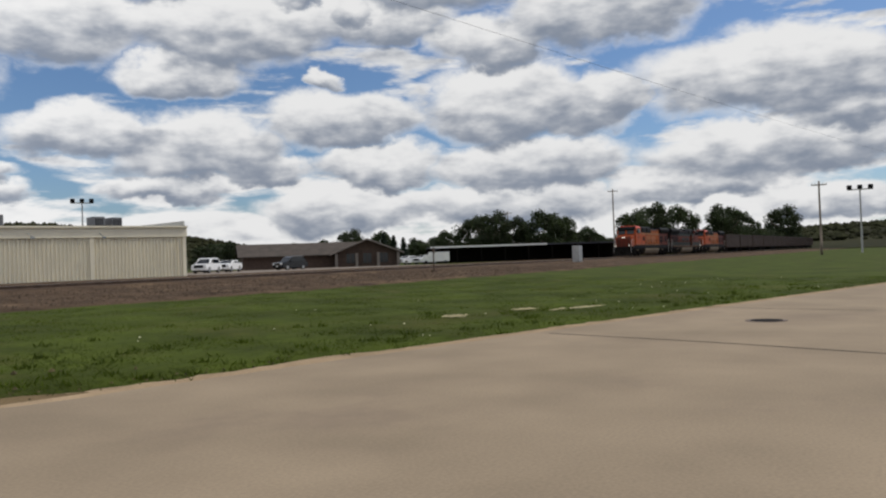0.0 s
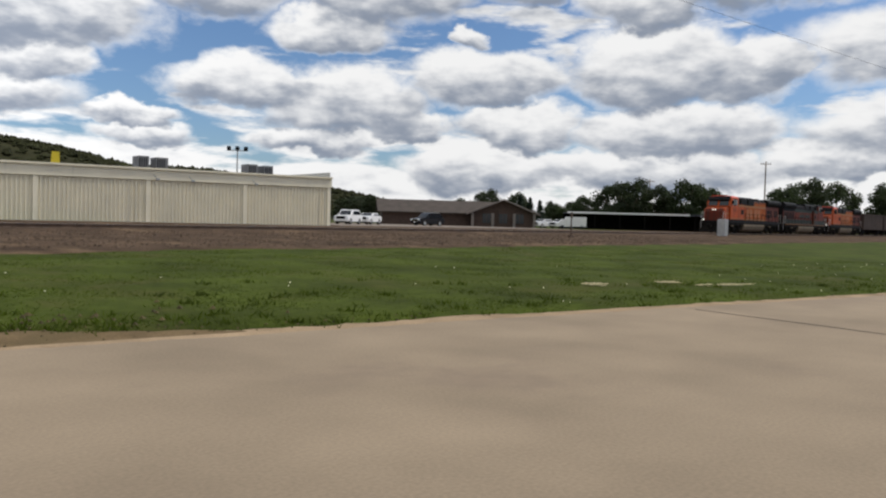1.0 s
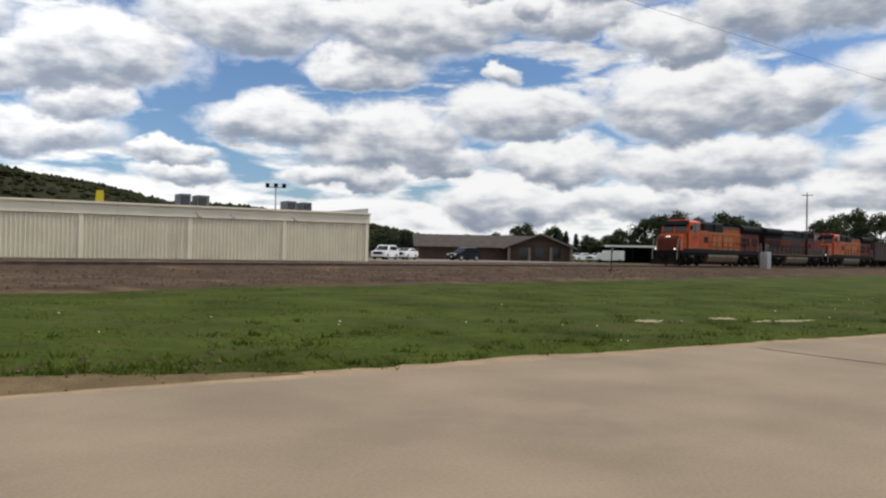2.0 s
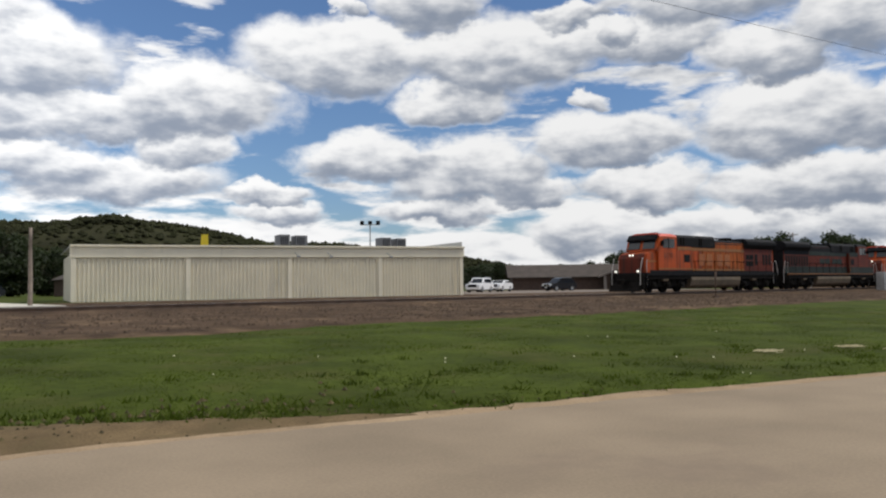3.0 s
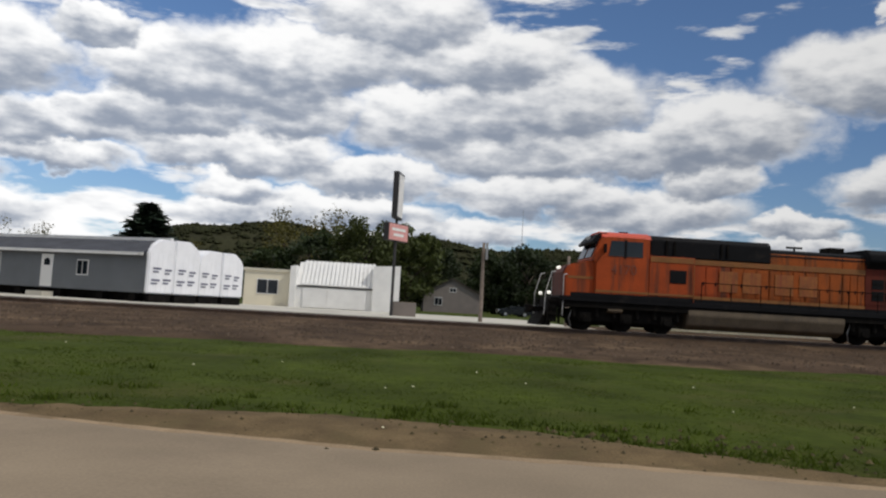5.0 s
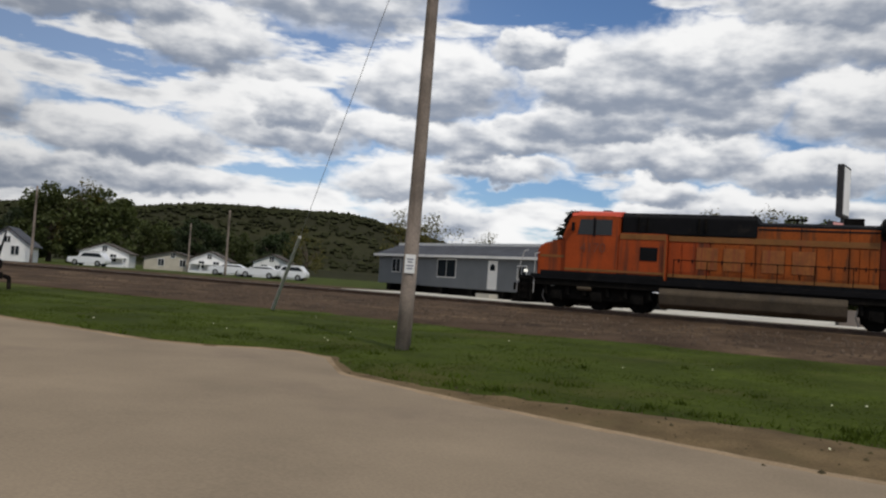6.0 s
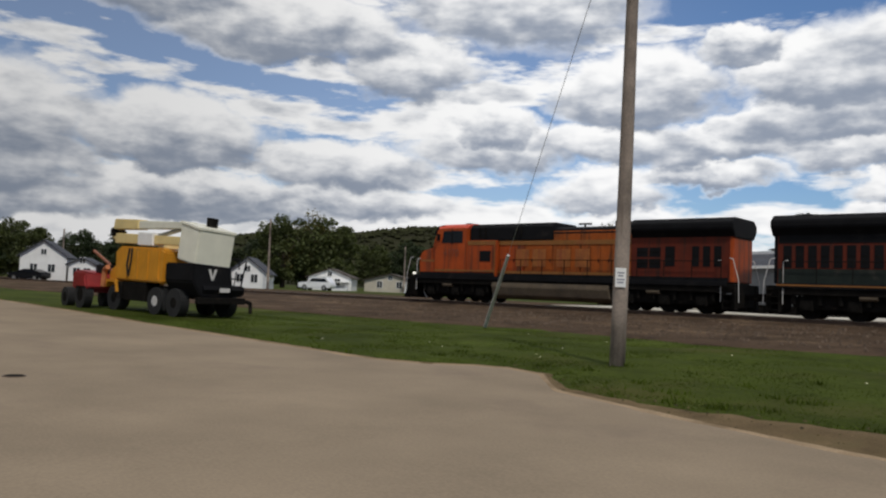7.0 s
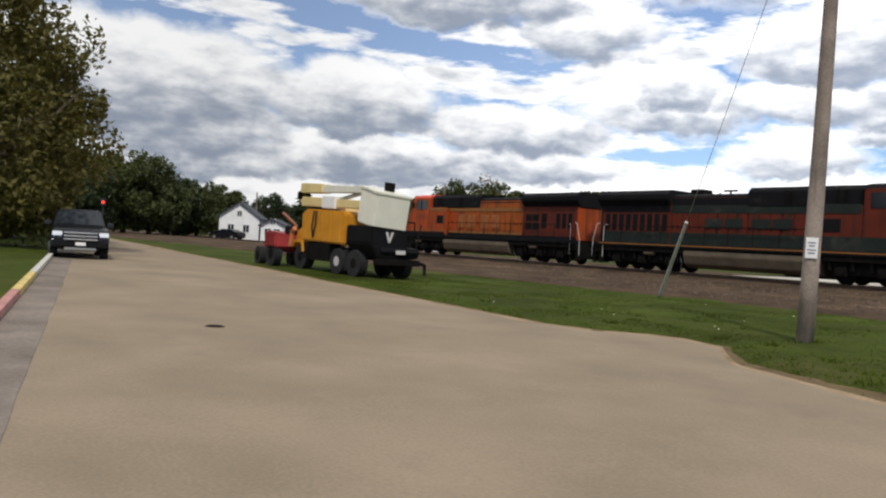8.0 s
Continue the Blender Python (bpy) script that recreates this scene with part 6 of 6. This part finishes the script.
    part("grab_rail", bar(B(), [(7.5, S - 0.06, 1.6), (7.5, S - 0.06, 3.3)], 0.02), YELLOWSTRIPE, o)
    part("dynamic_brake_housing", prism(B(), [(-1.30, 3.55), (1.30, 3.55), (1.30, 4.28), (1.08, 4.50), (-1.08, 4.50), (-1.30, 4.28)], 5.42, 11.35, "x", bev=0.03), BLACK, o)
    for x in (6.2, 6.6, 8.9, 9.2):
        part("housing_bracket", box(B(), x - 0.04, x + 0.04, -1.36, -1.29, 3.7, 4.3), UNDER, o)
    for k, (a, b) in enumerate(((7.57, 9.4), (9.42, 11.3), (11.32, 13.1), (13.12, 14.95), (14.97, 16.1))):
        sec = part("hood_section", box(B(), a, b, Hd, 1.22, 1.5, 3.50 if k < 2 else 4.02, 0.025), body if k < 1 or green else DUSTYORANGE, o)
        n = 3
        for j in range(n):
            xa = a + 0.04 + j * (b - a - 0.04) / n
            xb = xa + (b - a - 0.04) / n - 0.05
            part("hood_door", box(B(), xa, xb, Hd - 0.03, Hd - 0.002, 1.72, 3.20, 0.01), body if k < 1 or green else DUSTYORANGE, sec)
            part("latch", box(B(), xb - 0.10, xb - 0.05, Hd - 0.05, Hd - 0.031, 2.35, 2.52), BLACK, sec)
    part("hood_top", prism(B(), [(-1.24, 3.86), (1.24, 3.86), (1.18, 4.12), (0.85, 4.24), (-0.85, 4.24), (-1.18, 4.12)], 11.36, 16.2, "x", bev=0.02), roof, o)
    # painted bands
    zb = (3.28, 3.52) if not green else (3.20, 3.62)
    part("upper_band", box(B(), 7.6, 16.1, Hd - 0.045, Hd - 0.034, zb[0], zb[1]), stripe if not green else DARKGREEN, o, "faded yellow band" if not green else "dark green band")
    part("upper_band", box(B(), 5.4, 7.5, S - 0.004, S + 0.018, zb[0], zb[1]), stripe if not green else DARKGREEN, o)
    part("lower_band", box(B(), 7.6, 16.1, Hd - 0.045, Hd - 0.034, 1.52, 1.84 if not green else 2.15), stripe if not green else DARKGREEN, o)
    part("lower_band", box(B(), 1.6, 7.5, S - 0.016, S - 0.002, 1.47, 1.62 if not green else 2.15), lower, o)
    part("cab_band", box(B(), 2.78, 7.5, S - 0.014, S - 0.003, 1.76, 1.86), stripe, o)
    if not green:
        part("grimy_skirt", box(B(), 7.6, 21.2, Hd - 0.058, Hd - 0.046, 1.52, 1.70), BLACK, o, "soot-black strip above the walkway")
        part("grimy_skirt", box(B(), 1.6, 7.5, S - 0.030, S - 0.017, 1.47, 1.70), BLACK, o)
        part("nose_band", box(B(), 1.50, 2.7, -1.352, -1.342, 2.32, 2.44), stripe, o)
    # faded builder's lettering blocks: plain shapes in their colour
    for k, x in enumerate((8.8, 9.95, 11.55, 12.75)):
        lt = B()
        box(lt, x + 0.05, x + (0.95 if not green else 1.1), Hd - 0.062, Hd - 0.047, 2.1 if not green else 2.42, 3.05 if not green else 2.92)
        part("lettering_block", lt, FADEDMARK if not green else DARKGREEN, o)
    if not green:
        tx = bpy.data.curves.new("running_number", "FONT")
        tx.body, tx.size, tx.extrude = "4170", 0.62, 0.006
        dg = bpy.context.evaluated_depsgraph_get
        tob = new("running_number", tx)
        tob.matrix_basis = Matrix()
        bpy.context.view_layer.update()
        me = bpy.data.meshes.new_from_object(tob.evaluated_get(dg()))
        bpy.data.objects.remove(tob)
        me.materials.clear()
        me.materials.append(BROWNMARK)
        num = new("running_number", me)
        num.parent = o
        num.matrix_basis = pose(3.5, S - 0.012, 2.62, 90, 0, 0)
    # roof gear
    part("horn", bar(bar(B(), [(12.9, -0.5, 4.24), (12.9, -0.5, 4.42)], 0.05), [(12.5, -0.5, 4.42), (13.3, -0.5, 4.42)], 0.05), UNDER, o)
    part("exhaust_stack", box(B(), 14.7, 15.5, -0.45, 0.45, 4.2, 4.55, 0.03), UNDER, o)
    part("antenna", box(B(), 4.2, 4.6, -0.3, 0.3, 4.58, 4.68, 0.02), BLACK, o)
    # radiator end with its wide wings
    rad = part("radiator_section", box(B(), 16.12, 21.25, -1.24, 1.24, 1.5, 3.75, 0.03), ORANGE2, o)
    part("radiator_wing", prism(B(), [(-1.22, 3.55), (1.22, 3.55), (1.56, 3.95), (1.56, 4.22), (1.2, 4.48), (-1.2, 4.48), (-1.56, 4.22), (-1.56, 3.95)], 16.15, 21.5, "x", bev=0.04), BLACK, o)
    vents = ((16.45, 17.05), (17.15, 17.75), (18.0, 18.5), (19.4, 19.75), (19.95, 20.3), (20.5, 20.85))
    if green:
        vents = tuple((16.4 + k * 0.53, 16.75 + k * 0.53) for k in range(9))
    for a, b in vents:
        for z0, z1 in ((2.65, 3.1), (2.1, 2.55)) if a < 18 and not green else ((2.2, 3.15),):
            gr = part("grille", box(B(), a, b, -1.26, -1.235, z0, z1), BLACK, rad)
            part("grille_slat", box(B(), a + 0.02, b - 0.02, -1.275, -1.262, (z0 + z1) / 2 - 0.03, (z0 + z1) / 2 + 0.03), UNDER, gr)
    if green:
        part("lower_band", box(B(), 16.2, 21.2, -1.262, -1.242, 1.52, 2.15), DARKGREEN, o)
        part("upper_band", box(B(), 16.2, 21.2, -1.262, -1.242, 3.25, 3.72), BLACK, o, "black band")
        part("upper_band", box(B(), 9.5, 16.1, Hd - 0.030, Hd - 0.004, 3.62, 4.0), BLACK, o)
        part("sill_line", box(B(), 1.6, 21.2, S - 0.045, S - 0.031, 1.40, 1.47), YELLOWSTRIPE, o, "thin faded yellow line")
    part("rear_wall", box(B(), 21.2, 21.42, -1.2, 1.2, 1.5, 4.1, 0.04), body if not green else BLACK, o)
    # walkway rails with posts
    posts = B()
    for k in range(10):
        x = 7.9 + k * 1.45
        rod(posts, (x, S, 1.5), (x, S, 2.45), 0.022, seg=6)
    bar(posts, [(7.9, S, 2.45), (20.95, S, 2.45)], 0.02)
    part("walkway_rail", posts, UNDER, o)
    # tank, air reservoirs, bogies
    part("fuel_tank", prism(B(), [(-1.48, 1.20), (-1.52, 0.95), (-1.36, 0.50), (-0.9, 0.28), (0.9, 0.28), (1.36, 0.50), (1.52, 0.95), (1.48, 1.20)], 7.3, 15.0, "x", bev=0.03), TANK, o)
    part("air_reservoir", rod(B(), (7.2, -1.25, 1.28), (15.0, -1.25, 1.28), 0.10, seg=10), BLACK, o)
    for cx in (4.35, 18.0):
        bogie(o, cx)
        for k in (-1.95, 0.0, 1.95):
            w = new("wheelset", WHEELSET)
            w.parent = o
            w.matrix_basis = pose(cx + k, 0, 0.53)
            TURNING.append((w, cx + k, -1 if green else 1))
    return o


RED_ROOF = mat("red_orange_roof_paint", (0.60, 0.07, 0.03), 0.5, var=0.12, scale=1.2)
FADEDMARK = mat("faded_lettering_paint", (0.29, 0.092, 0.014), 0.55, var=0.25, scale=1.5, fine=9.0, dirt=(0.24, 0.05, 0.012), dirt_amount=0.6, streak=True)
BROWNMARK = mat("faded_brown_marking", (0.20, 0.05, 0.02), 0.6, var=0.25, scale=2.0)
CARBROWN = mat("oxide_brown_wagon", (0.045, 0.028, 0.022), 0.8, var=0.3, scale=0.8, dirt=(0.09, 0.07, 0.055), dirt_amount=0.3, streak=True)


def freight_car():
    o = thing("freight_wagon", "dark oxide brown ribbed open wagon", "wagon", group="wagons of the train")
    part("tub", box(B(), 0.4, 15.6, -1.5, 1.5, 1.1, 3.9, 0.04), CARBROWN, o)
    for k in range(12):
        x = 0.7 + k * 1.32
        part("rib", box(B(), x - 0.07, x + 0.07, -1.60, -1.5, 1.1, 3.9), CARBROWN, o)
    part("top_rail", box(B(), 0.35, 15.65, -1.62, 1.62, 3.9, 4.02), CARBROWN, o)
    part("sill", box(B(), 0.0, 16.0, -0.4, 0.4, 0.75, 1.1), UNDER, o)
    for cx in (2.2, 13.8):
        part("bogie", prism(B(), [(cx - 1.2, 0.45), (cx + 1.2, 0.45), (cx + 0.9, 0.9), (cx - 0.9, 0.9)], -1.15, 1.15, "y"), UNDER, o)
        for k in (-0.9, 0.9):
            w = new("wheelset", WHEELSET)
            w.parent = o
            w.matrix_basis = pose(cx + k, 0, 0.46)
    return o


LEAD = locomotive("weathered orange and black diesel locomotive with lit headlamps, leading", "orange")
SECOND = locomotive("dark green and faded orange diesel locomotive running backwards behind the leader", "green")
LEAD.scale = (1, 1, 1.04)
SECOND.scale = (-1, 1, 1.04)  # runs the other way round
THIRD = copy_thing(LEAD, Matrix())
THIRD["label"] = "orange and black diesel locomotive, third in the train"
WAGONS = [freight_car()]
for _ in range(9):
    WAGONS.append(copy_thing(WAGONS[0], Matrix()))


# ---- lawn blades and loose stones ----
def build_grass():
    rng = np.random.default_rng(8)
    verts, faces = [], []
    n = 0
    while n < 210000:
        x = rng.uniform(-28, 42)
        e = edge(x)
        d = rng.uniform(0.0, 1.0) ** 1.5 * (22.8 - e)
        y = e + 0.05 + d
        w = verge_width(x)
        if d < w and rng.random() < 0.35 + 0.5 * (1 - d / w):
            continue
        if noise.noise((x * 0.5, y * 0.5, 3)) < -0.25 and rng.random() < 0.6:
            continue
        z = height(x, y)
        s = rng.uniform(0.010, 0.030) * (1 + 0.6 * max(0, noise.noise((x * 0.4, y * 0.4, 9))))
        a = rng.uniform(0, 6.283)
        wd = rng.uniform(0.006, 0.013)
        lx, ly = rng.normal(0, 0.05, 2)
        i0 = len(verts)
        verts += [(x - wd * math.cos(a), y - wd * math.sin(a), z - 0.01), (x + wd * math.cos(a), y + wd * math.sin(a), z - 0.01), (x + lx, y + ly, z + s)]
        faces.append((i0, i0 + 1, i0 + 2))
        n += 1
    # broad weed tufts, scattered and thick along the verge
    for k in range(230):
        x = rng.uniform(-16, 34) if k % 3 else rng.normal(3.5, 3.0)
        y = edge(x) + verge_width(x) + rng.gamma(1.6, 1.3 if k % 3 else 0.35)
        z = height(x, y)
        for j in range(int(rng.integers(14, 30))):
            px, py = x + rng.normal(0, 0.10), y + rng.normal(0, 0.10)
            a, wd, tall = rng.uniform(0, 6.283), rng.uniform(0.012, 0.028), rng.uniform(0.03, 0.11)
            lx, ly = rng.normal(0, 0.05, 2)
            i0 = len(verts)
            verts += [(px - wd * math.cos(a), py - wd * math.sin(a), z - 0.01), (px + wd * math.cos(a), py + wd * math.sin(a), z - 0.01), (px + lx, py + ly, z + tall)]
            faces.append((i0, i0 + 1, i0 + 2))
    me = bpy.data.meshes.new("grass")
    me.from_pydata(verts, [], faces)
    me.materials.append(BLADES)
    verts, faces = [], []
    for k in range(50):
        x = rng.uniform(-16, 40)
        y = edge(x) + rng.uniform(0.6, 9)
        z, s, a = height(x, y) + 0.05, rng.uniform(0.012, 0.028), rng.uniform(0, 6.28)
        i0 = len(verts)
        for q in range(6):
            verts.append((x + s * math.cos(a + q * 1.047), y + s * math.sin(a + q * 1.047), z + rng.uniform(0, 0.01)))
        verts.append((x, y, z + 0.025))
        faces += [(i0 + q, i0 + (q + 1) % 6, i0 + 6) for q in range(6)]
    cv, cf = [], []
    for k in range(260):
        x = rng.normal(0.5, 5.5)
        y = edge(x) + rng.uniform(0.05, 0.35 + verge_width(x))
        z, s = height(x, y) + 0.03, rng.uniform(0.010, 0.034)
        i0 = len(cv)
        for dd in ((1, 0, 0), (-1, 0, 0), (0, 1, 0), (0, -1, 0), (0, 0, 0.9)):
            cv.append((x + dd[0] * s * rng.uniform(0.6, 1.5), y + dd[1] * s * rng.uniform(0.6, 1.3), z + dd[2] * s))
        cf += [(i0, i0 + 2, i0 + 4), (i0 + 2, i0 + 1, i0 + 4), (i0 + 1, i0 + 3, i0 + 4), (i0 + 3, i0, i0 + 4)]
    for k in range(90):
        x, y = rng.normal(3.6, 1.7), rng.normal(10.0, 0.45)
        z, s = height(x, y) + 0.02, rng.uniform(0.025, 0.06)
        i0 = len(cv)
        for dd in ((1, 0, 0), (-1, 0, 0), (0, 1, 0), (0, -1, 0), (0, 0, 0.9)):
            cv.append((x + dd[0] * s * rng.uniform(0.6, 1.5), y + dd[1] * s * rng.uniform(0.6, 1.3), z + dd[2] * s))
        cf += [(i0, i0 + 2, i0 + 4), (i0 + 2, i0 + 1, i0 + 4), (i0 + 1, i0 + 3, i0 + 4), (i0 + 3, i0, i0 + 4)]
    mc = bpy.data.meshes.new("dirt_clods")
    mc.from_pydata(cv, [], cf)
    mc.materials.append(mat("dark_clod", (0.065, 0.050, 0.020), 1.0, var=0.3, island=0.5))
    tagged(new("dirt_clods", mc), "dark clods and dead leaves along the verge", "clods", kind="stuff")
    mf = bpy.data.meshes.new("dandelions")
    mf.from_pydata(verts, [], faces)
    mf.materials.append(mat("pale_flower", (0.75, 0.72, 0.5), 0.8, var=0.2))
    tagged(new("dandelions", mf), "pale dandelion heads scattered in the lawn", "flowers", kind="stuff")
    tagged(new("grass", me), "short uneven spring grass of the lawn", "grass", kind="stuff")

    verts, faces = [], []
    for k in range(9000):
        x, y = rng.uniform(-60, 70), rng.uniform(23.5, 37)
        s = rng.uniform(0.03, 0.09)
        z = float(np.interp(y, [23, 36.4, 37], [0.42, 0.68, 0.78]))
        i0 = len(verts)
        for dd in ((1, 0, 0), (-1, 0, 0), (0, 1, 0), (0, -1, 0), (0, 0, 1)):
            verts.append((x + dd[0] * s * rng.uniform(0.6, 1.3), y + dd[1] * s * rng.uniform(0.6, 1.3), z + dd[2] * s))
        faces += [(i0, i0 + 2, i0 + 4), (i0 + 2, i0 + 1, i0 + 4), (i0 + 1, i0 + 3, i0 + 4), (i0 + 3, i0, i0 + 4)]
    me = bpy.data.meshes.new("ballast_stones")
    me.from_pydata(verts, [], faces)
    me.materials.append(STONE)
    tagged(new("ballast_stones", me), "loose brown stones on the railway bank", "gravel", kind="stuff")


build_grass()


# ---- what moves ----
TIMES = [0.0, 0.5, 1.0, 1.5, 2.0, 2.5, 3.0, 3.5, 4.0, 4.5, 5.0, 5.5, 6.0, 6.5, 7.0, 7.5, 8.0]
PLACES = [117.6, 106.6, 95.5, 84.4, 73.2, 61.9, 50.5, 39.2, 28.2, 17.5, 6.85, -3.8, -14.5, -25.2, -35.85, -46.5, -57.2]


def motions():
    """The train runs towards -x at a steady pace; its wheels turn with it."""
    step = 22.55

    def at(t, off, turned=False):
        x = float(np.interp(t, TIMES, PLACES)) + off
        return pose(x + 22.15, TRACK_Y, RAIL_Z) if turned else pose(x, TRACK_Y, RAIL_Z)

    times = TIMES
    walk(LEAD, [(t, at(t, 0)) for t in times])
    walk(SECOND, [(t, at(t, step, True)) for t in times])
    walk(THIRD, [(t, at(t, 2 * step)) for t in times])
    for k, w in enumerate(WAGONS):
        walk(w, [(t, at(t, 3 * step + k * 16.3)) for t in times])
    # wheels of the two leading engines roll with the rails
    for w, x, way in TURNING:
        rows = []
        for k in range(241):
            t = k / 30
            turn = math.degrees((PLACES[0] - float(np.interp(t, TIMES, PLACES))) / 0.53)
            rows.append((t, pose(x, 0, 0.53, 0, -way * (turn % 360), 0)))
        walk(w, rows)


motions()
